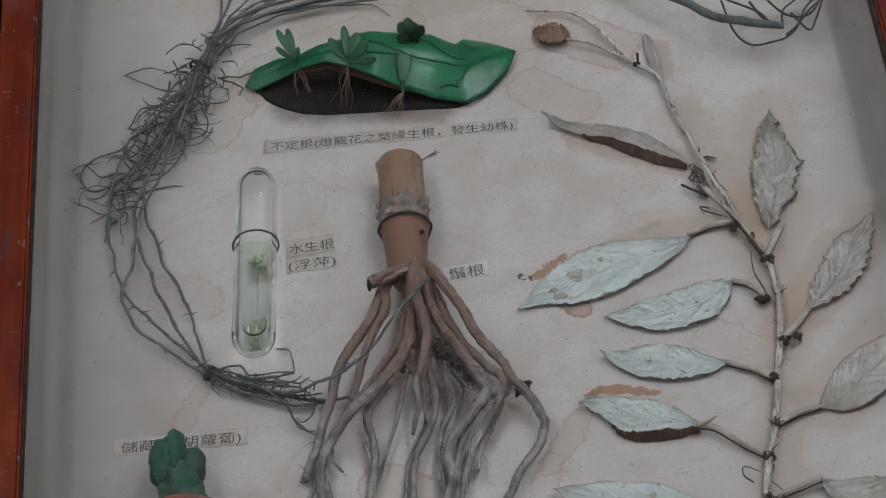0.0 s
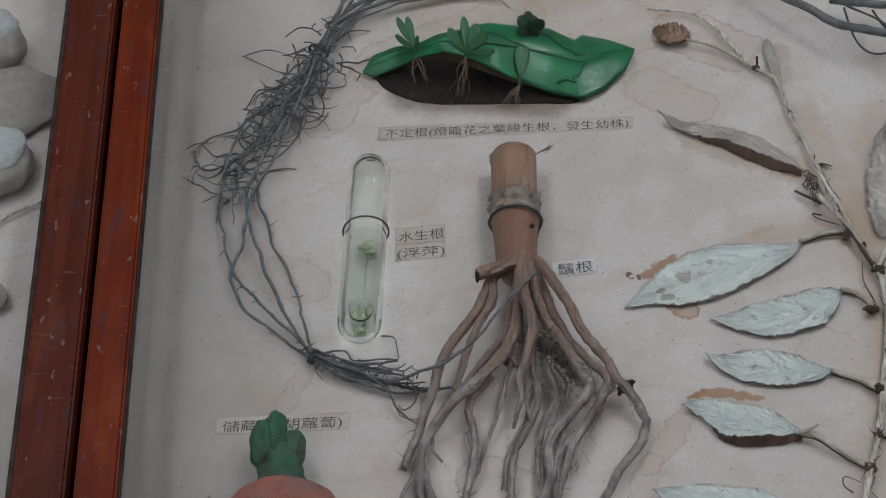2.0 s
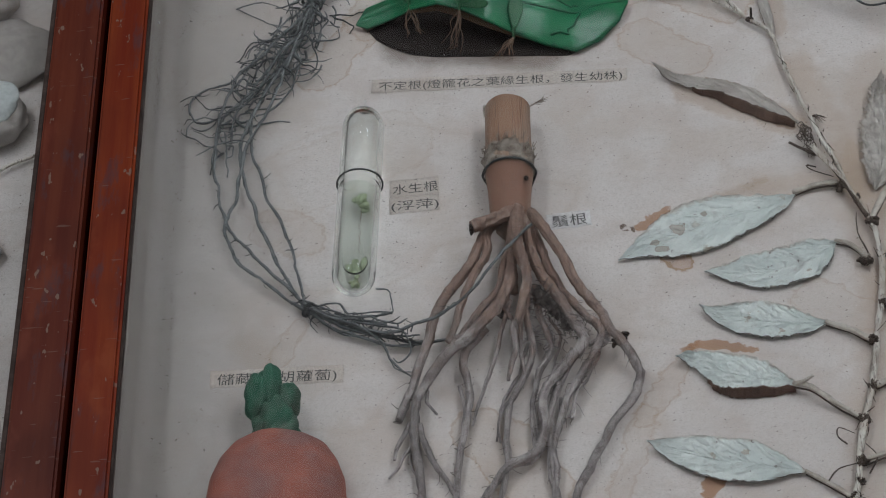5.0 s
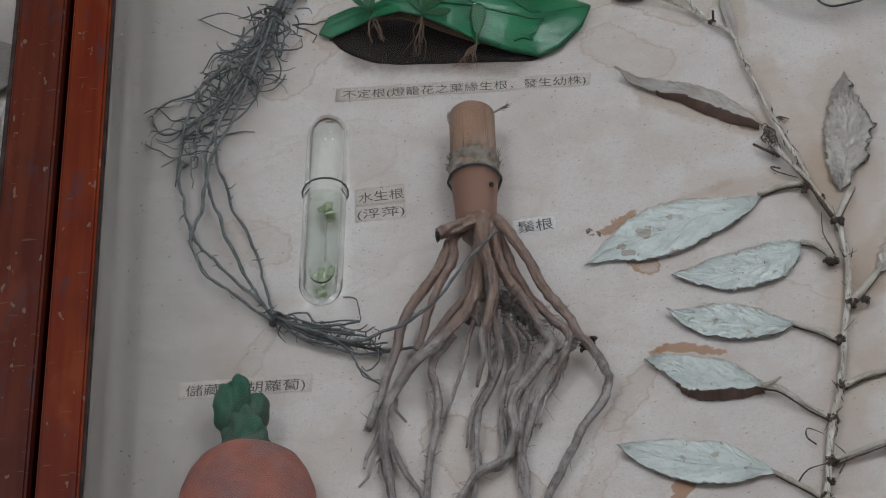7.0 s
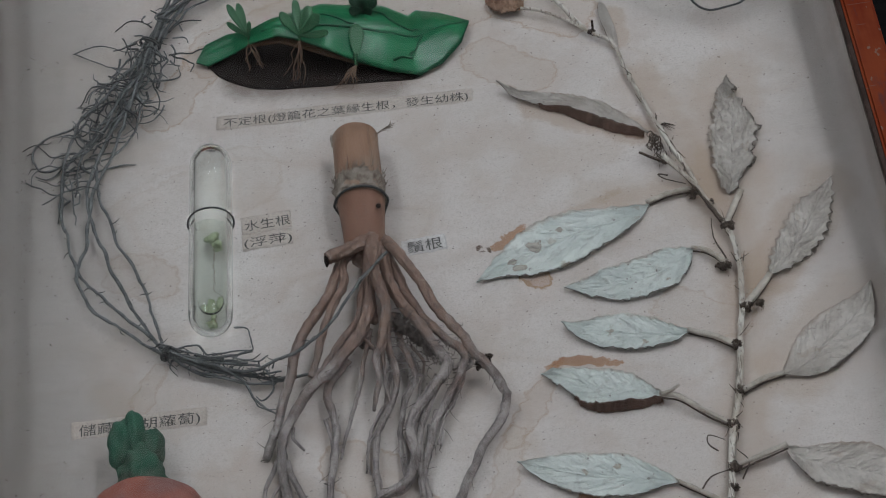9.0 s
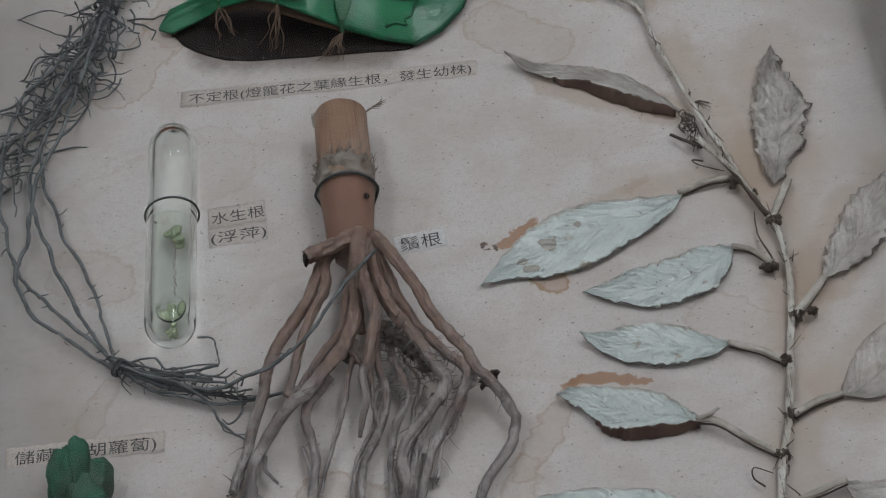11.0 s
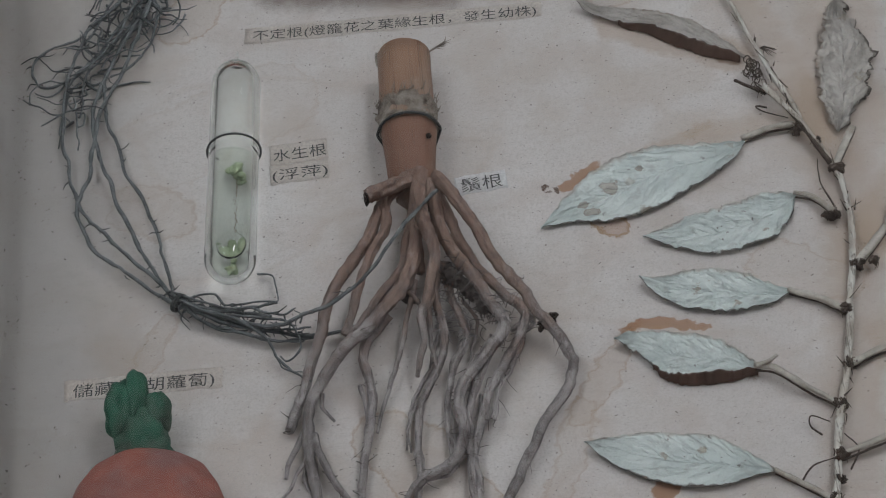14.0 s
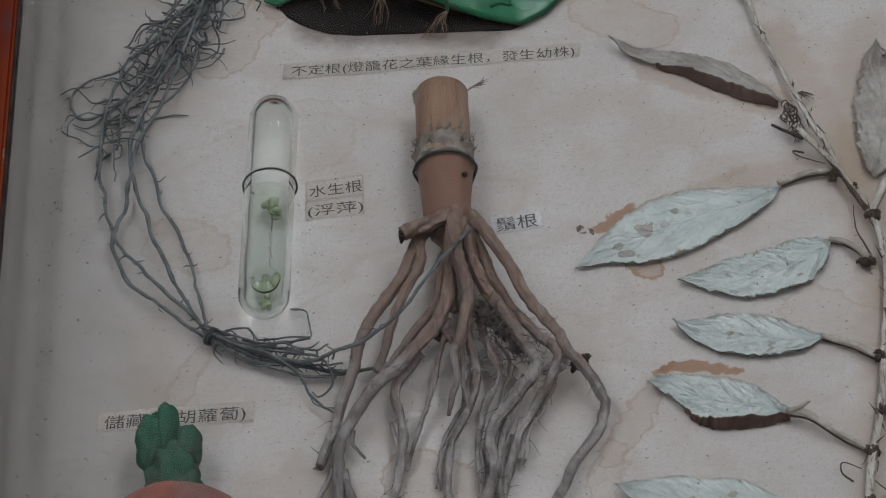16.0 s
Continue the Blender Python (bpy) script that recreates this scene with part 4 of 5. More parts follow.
def strand(r0, r1, *pts):
    """One long root of the bundle along its bends."""
    k = len(STRANDS)
    STRANDS.append((r0, r1, *pts))
    part("strand", tube(pts, r0 * 0.58, r1 * 0.54, sides=8, steps=9, rough=0.42, wiggle=2.0 if k else 1.2, seed=40 + k), VINE_MAT, vine)


strand(1.9, 1.5, (-70, 236, 8), (-114, 228, 8), (-138, 214, 9), (-148, 184, 10), (-159, 153, 10), (-173, 123, 9), (-188, 90, 8), (-193, 61, 7), (-185, 26, 6), (-174, -8, 5), (-162, -35, 5), (-152, -53, 6), (-134, -65, 7), (-111, -76, 9), (-96, -79, 16), (-77, -79, 26), (-61, -68, 31), (-46, -47, 32), (-29, -24, 29))
strand(1.8, 1.4, (-50, 236, 8), (-134, 210, 11), (-153, 176, 12), (-162, 146, 12), (-173, 111, 10), (-190, 64, 8), (-194, 32, 6), (-200, 8, 5), (-190, -18, 5), (-168, -42, 5), (-152, -55, 6), (-129, -69, 5), (-96, -80, 5), (-71, -83, 6))
strand(1.7, 1.3, (-130, 250, 7), (-145, 209, 9), (-157, 177, 9), (-179, 144, 10), (-197, 123, 9), (-206, 89, 8), (-207, 51, 6), (-201, 17, 5), (-193, 1, 5), (-174, -23, 5), (-159, -43, 5), (-151, -55, 6), (-131, -65, 8), (-108, -60, 6))
strand(1.5, 1.0, (-34, 232, 6), (-103, 224, 8), (-131, 213, 8), (-148, 184, 8), (-163, 163, 7), (-178, 133, 7), (-201, 100, 5), (-221, 96, 3), (-223, 114, 3), (-200, 125, 5), (-181, 140, 7))
strand(1.6, 1.2, (-110, 234, 7), (-142, 206, 7), (-152, 180, 8), (-166, 150, 7), (-182, 108, 6), (-188, 74, 5), (-176, 30, 4), (-165, -2, 4), (-157, -34, 5), (-151, -54, 7), (-130, -63, 8), (-110, -70, 7))
strand(1.4, 1.1, (-95, 240, 7), (-139, 212, 10), (-150, 182, 11), (-158, 160, 12), (-176, 130, 11), (-186, 112, 9), (-204, 92, 7), (-209, 60, 5))
strand(1.3, 1.0, (-80, 226, 6), (-128, 216, 9), (-147, 186, 9), (-166, 158, 9), (-160, 130, 9), (-172, 100, 8), (-184, 92, 7))
strand(1.3, 1.0, (-60, 244, 5), (-112, 236, 6), (-136, 218, 7), (-147, 192, 7), (-156, 172, 6), (-172, 142, 5))
strand(1.2, 0.9, (-44, 226, 5), (-92, 222, 7), (-126, 210, 8), (-144, 190, 7), (-152, 168, 7), (-150, 150, 6))
strand(1.3, 1.0, (-140, 262, 6), (-141, 226, 7), (-147, 200, 8), (-158, 178, 10), (-170, 162, 11), (-184, 142, 9), (-198, 116, 7))
strand(1.1, 0.9, (-118, 246, 6), (-134, 222, 9), (-150, 190, 10), (-160, 168, 11), (-164, 140, 10), (-180, 118, 8), (-196, 96, 7), (-200, 70, 6))
strand(0.9, 0.4, (-100, 222, 6), (-70, 226, 5), (-50, 222, 4), (-38, 212, 3))
strand(1.2, 0.9, (-152, -54, 8), (-138, -64, 10), (-122, -72, 9), (-112, -80, 6), (-106, -92, 5), (-98, -102, 5), (-93, -111, 9))
strand(1.1, 0.8, (-151, -53, 6), (-137, -50, 6), (-128, -58, 6), (-109, -59, 5))
strand(1.1, 0.8, (-130, -66, 8), (-112, -73, 10), (-100, -78, 9), (-96, -88, 6), (-102, -94, 5), (-106, -90, 5))
strand(1.3, 1.0, (-152, -55, 6), (-136, -70, 4), (-115, -79, 4), (-90, -82, 4), (-70, -80, 6))
strand(1.2, 0.9, (-154, -50, 6), (-140, -62, 5), (-124, -70, 5), (-108, -76, 6), (-92, -79, 8))
strand(1.1, 0.8, (-155, -48, 7), (-138, -59, 9), (-122, -66, 10), (-106, -69, 8), (-99, -66, 6))
strand(1.3, 0.9, (-156, -46, 5), (-143, -64, 6), (-126, -74, 5), (-110, -81, 4), (-96, -84, 4))
strand(0.9, 0.5, (-112, -80, 5), (-107, -92, 4), (-103, -99, 4), (-96, -104, 8))
strand(0.8, 0.5, (-116, -40, 3), (-109, -42, 4), (-107, -52, 4), (-108, -60, 6), (-119, -66, 7))
strand(0.8, 0.4, (-201, 189, 2), (-187, 192, 4), (-170, 180, 6), (-155, 180, 9))
strand(0.8, 0.4, (-200, 188, 3), (-184, 176, 3), (-170, 166, 6), (-158, 164, 9))
rng = random.Random(33)
SPINE = spline(((-142, 208, 8), (-152, 180, 8), (-166, 150, 8), (-180, 125, 7), (-195, 98, 6), (-205, 70, 5)), 8)
bm, dark = bmesh.new(), bmesh.new()
for k in range(140):
    i = min(len(SPINE) - 1, int(abs(rng.gauss(0.5, 0.24)) * len(SPINE)))
    spread = 4 + 13 * math.sin(math.pi * min(1, i / len(SPINE) + 0.12))
    c = SPINE[i] + Vector((rng.gauss(0, spread * 0.6), rng.gauss(0, spread * 0.5), rng.uniform(-3, 5)))
    heading = rng.choice((2.0, 2.1, 2.3, -1.0, -1.2, -0.9, rng.uniform(-3.1, 3.1)))
    pts, turn = [], rng.gauss(0, 0.5)
    step = rng.uniform(3.5, 7.5)
    for q in range(rng.choice((3, 4, 5, 6))):
        pts.append((c.x, c.y, max(1.2, c.z)))
        heading += turn + rng.gauss(0, 0.6)
        c = c + Vector((math.cos(heading) * step, math.sin(heading) * step, rng.gauss(-0.4, 1.4)))
    sweep(dark if k % 3 == 0 else bm, pts, rng.uniform(0.35, 0.85), rng.uniform(0.18, 0.4), sides=6, steps=4, wiggle=1.2, seed=k)
for k in range(130):
    r0, r1, *pts = STRANDS[rng.choice((0, 1, 2, 3, 4, 9, 10, 7))]
    path = spline(pts, 5)
    c = path[rng.randrange(3, len(path) - 12 if len(path) > 60 else len(path))]
    a = rng.uniform(-3.1, 3.1)
    l = rng.uniform(2, 7)
    sweep(dark, [tuple(c), (c.x + l * 0.5 * math.cos(a), c.y + l * 0.5 * math.sin(a), max(1, c.z)), (c.x + l * math.cos(a + 0.4), c.y + l * math.sin(a + 0.4), max(0.8, c.z - 1))], rng.uniform(0.28, 0.5), 0.16, sides=5, steps=4, wiggle=1.4, seed=k)
for k in range(60):
    c = Vector((rng.uniform(-152, -95), 0, rng.uniform(4, 9)))
    c.y = -56 - 0.42 * (c.x + 152) + rng.gauss(0, 3)
    a, l = rng.choice((0.4, -0.3, -1.2, 1.2, 2.4)) + rng.gauss(0, 0.5), rng.uniform(3, 11)
    sweep(dark, [tuple(c), (c.x + l * 0.5 * math.cos(a), c.y + l * 0.5 * math.sin(a), c.z), (c.x + l * math.cos(a + 0.5), c.y + l * math.sin(a + 0.5), max(1, c.z - 2))], 0.5, 0.2, sides=5, steps=3)
tagged(part("tangle", bm, VINE_MAT, vine, "tangle of thin grey roots"), kind="stuff")
tagged(part("rootlet", dark, VINE_DARK, vine, "thin dark rootlets"), kind="stuff")
for x, y, h, a, r in ((-154, 181, 9, 1.05, 6.4), (-152, -54, 6, -0.6, 4.4)):
    bm = bmesh.new()
    for turn in (-0.8, 0.5):
        pts = [(x + r * math.cos(q) * -math.sin(a) + turn * math.cos(a), y + r * math.cos(q) * math.cos(a) + turn * math.sin(a), max(0.8, h + 0.75 * r * math.sin(q))) for q in (0, 0.8, 1.57, 2.36, 3.14, 3.9, 4.7, 5.5, 6.2)]
        sweep(bm, pts, 0.6, 0.6, sides=6, steps=4)
    part("tie", bm, WIRE_MAT, vine, "dark wire tie")

# ---- dried branch with leaves ----
branch = thing("dried_branch", 140, -40, "pressed dried branch with pale mint and beige leaves pinned to paper", "plant specimen")
STEM = ((121, -215, 4), (125.5, -196, 4), (130.4, -170, 4), (135.4, -149, 4), (140.2, -133, 4), (143.3, -118.7, 4), (147.7, -96.7, 4), (151.9, -74.1, 4), (155.5, -46.9, 4), (155.5, -30.6, 4), (153.1, -17.8, 4), (148.8, -7, 4.5), (143.6, 8.3, 5), (138.8, 26.3, 5), (133.5, 42.6, 5), (127.6, 66.3, 4.5), (121.9, 88.2, 4), (118.2, 107.2, 4), (114.7, 128, 3.5))
part("stem", tube(STEM, 2.25, 1.2, sides=16, steps=10, rough=0.16, wiggle=0.8, seed=3, groove=0.45), STEM_MAT, branch)
part("twig", tube(((114.7, 128, 3.5), (110.3, 136, 4), (103, 143, 4), (89.6, 156.3, 4), (75.7, 166, 5), (64.4, 170.4, 5)), 1.3, 1.0, wiggle=0.6, seed=4, groove=0.2), STEM_MAT, branch)
part("twig", tube(((98.6, 147.5, 4), (89, 166, 4), (81, 182, 4), (68.6, 194, 4), (42, 201.7, 3)), 1.7, 0.6, wiggle=0.8, seed=5, groove=0.2), STEM_MAT, branch)
part("twig", tube(((127, 37, 7), (135.1, 22.6, 7.5), (142.2, 8.8, 7), (147, -4, 6)), 1.7, 1.3, sides=10, wiggle=0.5, seed=16, groove=0.3), STEM_MAT, branch)
part("twig", tube(((115.4, 45, 3), (123.1, 36.8, 5), (132.9, 28.7, 6), (139.9, 14, 6.5), (145.2, -1.4, 6), (151.3, -16.2, 5)), 0.7, 1.3, wiggle=0.8, seed=15), KNOT_MAT, branch)


def smooth_profile(values, u):
    """Catmull-Rom through evenly indexed half-widths at fixed stations from base to tip."""
    at_u = (0.0, 0.08, 0.22, 0.38, 0.54, 0.70, 0.84, 0.94, 1.0)
    w = (0.9 if values[0] > 0 else -0.9, *values, 0.0)
    k = max(i for i in range(8) if at_u[i] <= u)
    f = (u - at_u[k]) / (at_u[k + 1] - at_u[k])
    a, b, c, d = w[max(k - 1, 0)], w[k], w[k + 1], w[min(k + 2, 8)]
    return 0.5 * (2 * b + (c - a) * f + (2 * a - 5 * b + 4 * c - d) * f * f + (3 * b - a - 3 * c + d) * f ** 3)


def dried_leaf(base, tip, far, near, material, lift=2.2, wave=1.0, curl=0.0, teeth=0.0, tail=0.0, seed=0.0, under=None):
    """A withered leaf. far and near: half-widths from base to tip on its two sides; curl lifts the near margin,
    tail bends up the tip, under hangs a brown strip of underside below the near margin, so many millimetres wide."""
    b, t = Vector(base), Vector(tip)
    way = t - b
    length = way.length
    way.normalize()
    side = Vector((-way.y, way.x))
    if side.y < 0:
        side = -side
    rows, rim = [], []
    for i in range(97):
        u = i / 96
        wf, wn = smooth_profile(far, u), smooth_profile(near, u)
        c = b + way * (u * length)
        mid = 0.5 * (wf + wn)
        row = []
        for j in range(29):
            v = j / 14 - 1
            w = mid + (wf - wn) * 0.5 * v
            scallop = 0.7 * noise.noise(Vector((u * length * 0.16, 3.0, seed))) if v < 0 else 0.0
            fray = abs(v) ** 4 * 1.5 * (scallop + 0.55 * noise.noise(Vector((u * 26, v * 2, seed))) + 0.45 * noise.noise(Vector((u * 60, v * 3, seed + 4)))) * wave
            notch = teeth * abs(v) ** 5 * (0.5 - abs(math.sin(u * 38 + v))) * 2.4
            grip = min(1.0, abs(wf - wn) / 8)
            q = c + side * (w + (fray + notch) * (1 if v > 0 else -1) * grip)
            slant = u * length * 0.011 - abs(v) * 0.24
            crease = 0.8 * noise.noise(Vector((u * 7 + seed, v * 2.4, 0.5))) + 0.5 * noise.noise(Vector((slant * 24, v * 5, seed))) + 0.5 * noise.noise(Vector((q.x * 0.22, q.y * 0.30, seed))) + 0.65 * noise.noise(Vector((slant * 80, v * 11, seed))) + 0.5 * noise.noise(Vector((q.x * 0.7, q.y * 0.9, seed)))
            frill = abs(v) ** 3 * 1.3 * noise.noise(Vector((u * 21, v, seed + 9)))
            h = lift + (crease + frill) * wave * grip + curl * max(0.0, -v) ** 2 * math.sin(math.pi * min(1, 0.12 + u * (1.25 if under else 1.0))) + 0.5 * abs(v) + tail * max(0.0, u - 0.86) / 0.14 - 0.5 * math.exp(-(v / 0.08) ** 2)
            row.append((q.x, q.y, max(0.8, h)))
        rows.append(row)
        rim.append(row[0])
    leaf = part("leaf", sheet(rows, 0.4), material, branch)
    if under:
        skirt = []
        for i, (x, y, h) in enumerate(rim[2:68]):
            q = i / 65
            d = under * math.sin(math.pi * q ** 0.75) + 0.2
            d *= 1 + 0.15 * noise.noise(Vector((q * 9, seed, 2)))
            skirt.append([(x - side.x * d * k / 6, y - side.y * d * k / 6, max(0.8, (h - 0.7) * (1 - (k / 6) ** 1.4) + 0.9)) for k in range(7)])
        part("underside", sheet(skirt, 0.3), UNDER_MAT, leaf, "brown curled underside")
    return leaf


dried_leaf((114.9, 6.2), (15.6, -32.4), (4.6, 11.7, 19.4, 21.2, 17.8, 11.1, 4.2), (-7.1, -11.4, -14.3, -15.7, -12.5, -5.2, -1.6), SPOTTED_LEAF, 2.0, 1.1, 1.0, 0, 1, 0.0)
dried_leaf((133.2, -29.9), (61.3, -44.7), (4.0, 5.8, 4.8, 4.7, 5.0, 2.2, 0.8), (-11.3, -19.7, -21.7, -21.5, -18.5, -10.8, -4.2), PALE_LEAF, 2.0, 1.1, 1.0, 0, 1, 3.7)
dried_leaf((122.8, -85.4), (56.7, -69.1), (2.2, 5.9, 9.0, 9.2, 6.8, 2.9, 1.0), (-6.8, -12.1, -14.9, -15.5, -13.7, -9.3, -4.8), PALE_LEAF, 2.0, 0.8, 0.8, 0, 3, 7.4)
dried_leaf((103.6, -128.0), (41.8, -103.1), (4.5, 9.4, 13.0, 12.6, 11.1, 9.2, 5.0), (-2.5, -6.8, -11.1, -13.1, -8.9, -3.0, -1.1), PALE_LEAF, 2.6, 1.2, 4.2, 0, 3, 11.1, 2.0)
dried_leaf((103.0, -181.6), (23.2, -157.2), (4.7, 10.3, 14.6, 12.9, 11.6, 7.7, 3.0), (-2.9, -9.9, -13.7, -14.2, -11.8, -7.3, -2.9), PALE_LEAF, 1.8, 0.7, 1.2, 0, 4, 14.8)
dried_leaf((158.6, 5.1), (172.6, 96.2), (4.5, 7.9, 10.1, 9.8, 7.4, 5.8, 2.4), (-6.5, -12.4, -15.2, -15.7, -11.3, -5.1, -1.8), BEIGE_LEAF, 3.0, 2.3, 0.6, 0.5, 0, 18.5)
dried_leaf((169.9, -55.6), (215.8, 8.8), (3.4, 6.2, 7.9, 8.8, 8.2, 3.6, 1.5), (-7.0, -12.6, -14.8, -14.4, -10.8, -6.6, -2.5), BEIGE_LEAF, 2.0, 1.0, 0.8, 0.9, 0, 22.2)
dried_leaf((164.5, -122.6), (221.7, -68.2), (3.0, 7.1, 9.4, 8.4, 4.7, 1.0, 0.5), (-12.2, -19.0, -21.0, -21.3, -18.7, -11.3, -4.2), BEIGE_LEAF, 1.8, 0.6, 1.0, 0.1, 0, 25.9)
dried_leaf((156.8, -169.0), (217.1, -203.8), (2.5, 7.2, 13.0, 17.0, 14.9, 10.5, 4.0), (-5.9, -12.8, -15.7, -15.7, -13.7, -10.6, -5.8), BEIGE_LEAF, 2.4, 1.0, 1.8, 0, 0, 29.6)
dried_leaf((122.3, 58.2), (43.0, 112.1), (4.0, 8.7, 11.1, 10.3, 6.1, 1.5, 1.0), (-0.6, -0.8, -0.8, -1.2, -3.5, -5.0, -2.2), BEIGE_LEAF, 3.4, 1.2, 2.5, 0, 4, 33.3, 3.4)
dried_leaf((66, 172), (44, 182), (5.0, 8.0, 9.5, 10.0, 9.0, 6.5, 3.5), (-3.0, -6.0, -8.5, -9.0, -7.0, -4.0, -2.5), RUST_LEAF, 4.0, 2.0, 2.0, 0.6, 0, 37.0)
dried_leaf((114.6, 127.6), (110.4, 168), (1.6, 2.6, 3.2, 3.4, 3.2, 3.0, 2.2), (-1.6, -2.4, -3.0, -3.2, -3.2, -3.2, -2.2), BEIGE_LEAF, 2.0, 0.4, 0.5, 0, 2, 40.7)


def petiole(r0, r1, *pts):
    """A flattened dry leaf stalk with a dark strip added for the shade along its lower side."""
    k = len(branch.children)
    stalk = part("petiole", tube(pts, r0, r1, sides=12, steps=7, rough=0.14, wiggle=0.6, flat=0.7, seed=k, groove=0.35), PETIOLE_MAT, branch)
    # the strip stands for shade below the stalk, not a cut in it
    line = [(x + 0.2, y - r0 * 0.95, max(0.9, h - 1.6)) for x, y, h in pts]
    part("groove", tube(line, 0.5, 0.6, sides=6, wiggle=0.5, seed=k), KNOT_MAT, stalk, "dark strip added as the stalk's shade")


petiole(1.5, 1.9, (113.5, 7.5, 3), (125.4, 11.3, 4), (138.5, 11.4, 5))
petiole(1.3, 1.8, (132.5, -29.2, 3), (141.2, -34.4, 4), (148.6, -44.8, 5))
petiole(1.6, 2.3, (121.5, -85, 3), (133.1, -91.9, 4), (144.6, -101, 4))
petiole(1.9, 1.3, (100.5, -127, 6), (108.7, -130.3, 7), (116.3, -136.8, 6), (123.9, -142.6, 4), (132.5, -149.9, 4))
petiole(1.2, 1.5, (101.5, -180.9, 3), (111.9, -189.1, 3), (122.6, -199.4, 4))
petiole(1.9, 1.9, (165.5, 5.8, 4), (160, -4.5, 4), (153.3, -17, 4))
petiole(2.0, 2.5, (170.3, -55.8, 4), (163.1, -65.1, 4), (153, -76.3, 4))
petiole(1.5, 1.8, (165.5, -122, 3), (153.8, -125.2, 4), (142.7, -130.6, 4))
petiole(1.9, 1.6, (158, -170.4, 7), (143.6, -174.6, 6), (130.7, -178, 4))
part("twig", tube(((101, -128, 7), (106.6, -127.8, 9), (110.8, -126, 10)), 1.5, 0.9, sides=10, wiggle=0.4, seed=44, flat=0.6, groove=0.3), PETIOLE_MAT, branch)
rng = random.Random(8)
for k, (x, y, r) in enumerate(((139, 8.4, 3.0), (147.8, -45.5, 4.0), (153.8, -19.6, 3.2), (154, -77.7, 3.4), (161, -76.6, 2.6), (141.7, -131.2, 3.0), (134.3, -152, 3.0), (144.2, -101.5, 3.0), (129.9, -179.3, 3.4), (126.7, 35.5, 2.8), (146.7, -1.7, 2.6), (127, -190, 2.8), (124.5, -200, 2.8))):
    bm = bmesh.new()
    for q in range(7):
        a, d = rng.uniform(-3.1, 3.1), rng.uniform(0.2, 0.9) * r
        blob(bm, x + d * math.cos(a), y + d * math.sin(a), rng.uniform(3.5, 6), r * rng.uniform(0.25, 0.5), r * rng.uniform(0.25, 0.55), r * 0.4, 1.1, 0.3, k * 5 + q, 3)
    for q in range(7):
        a, l = rng.uniform(-3.1, 3.1), rng.uniform(1.5, 4.5)
        sweep(bm, [(x, y, 5), (x + l * 0.5 * math.cos(a), y + l * 0.5 * math.sin(a), 5.5), (x + l * math.cos(a + rng.gauss(0, 0.6)), y + l * math.sin(a + rng.gauss(0, 0.6)), rng.uniform(1, 5))], rng.uniform(0.2, 0.5), 0.12, sides=5, steps=3, wiggle=1.2, seed=q)
    part("knot", bm, KNOT_MAT, branch, "dark ragged stem knot with stray fibres")
bm = bmesh.new()
for k in range(26):
    q = rng.random()
    c = Vector((123.4 + 3.2 * q + rng.gauss(0, 1.2), 55.5 - 20 * q + rng.gauss(0, 1.5), rng.uniform(4, 7)))
    a = rng.uniform(0, 6.28)
    loop = [(c.x + 1.9 * math.cos(a + w), c.y + 2.6 * math.sin(a + w), c.z + 0.6 * math.sin(2 * w)) for w in (0, 1.2, 2.4, 3.6, 4.6)]
    sweep(bm, loop, 0.32, 0.22, sides=5, steps=3)
for k in range(34):
    i = rng.randrange(2, len(STEM) - 2)
    q = rng.random()
    c = Vector(STEM[i]).lerp(Vector(STEM[i + 1]), q) + Vector((rng.gauss(0, 1.6), 0, 1.4))
    d = (Vector(STEM[i + 1]) - Vector(STEM[i])).normalized() * rng.choice((-1, 1)) * rng.uniform(3, 9) + Vector((rng.gauss(0, 2.2), rng.gauss(0, 1), rng.uniform(-1, 0.6)))
    sweep(bm, [tuple(c), tuple(c + d * 0.5), tuple(c + d)], rng.uniform(0.22, 0.5), 0.12, sides=5, steps=3, wiggle=0.5, seed=k)
for k in range(10):
    c = Vector((130, 62, 5))
    d = Vector((rng.uniform(3, 9), rng.uniform(-5, 0), rng.uniform(-3, 1)))
    sweep(bm, [tuple(c), tuple(c + d * 0.5 + Vector((0, 1, 0))), tuple(c + d)], 0.35, 0.12, sides=5, steps=3)
tagged(part("fibre", bm, KNOT_MAT, branch, "loose dark bark fibres"), kind="stuff")
for k, pts in enumerate((((112, -188, 2), (118, -181, 3), (128, -179, 4)), ((124, -166, 3), (119.5, -161, 3), (121, -155, 3), (128, -160, 4)), ((128, 25, 3), (123, 27.5, 3), (127, 22.5, 3), (137, 16, 4)), ((133, -186, 4), (138, -176, 5), (133, -168, 4)), ((149, -40, 4), (145, -24, 3), (146, -12, 4)))):
    part("tendril", tube(pts, 0.5, 0.25, sides=6, wiggle=1.0, seed=80 + k), KNOT_MAT, branch)
pin = thing("pin", 103, 145, "short dark iron pin stuck through the twig", "pin")
part("shaft", tube(((103, 145, 0.3), (103, 145, 5), (103, 145, 12)), 0.75, 0.7, rough=0.02), CUT_MAT, pin)
bm = bmesh.new()
blob(bm, 102, 144, 4, 2.6, 1.8, 1.6, 0.5, seed=2, sub=2)
part("base", bm, CUT_MAT, pin)

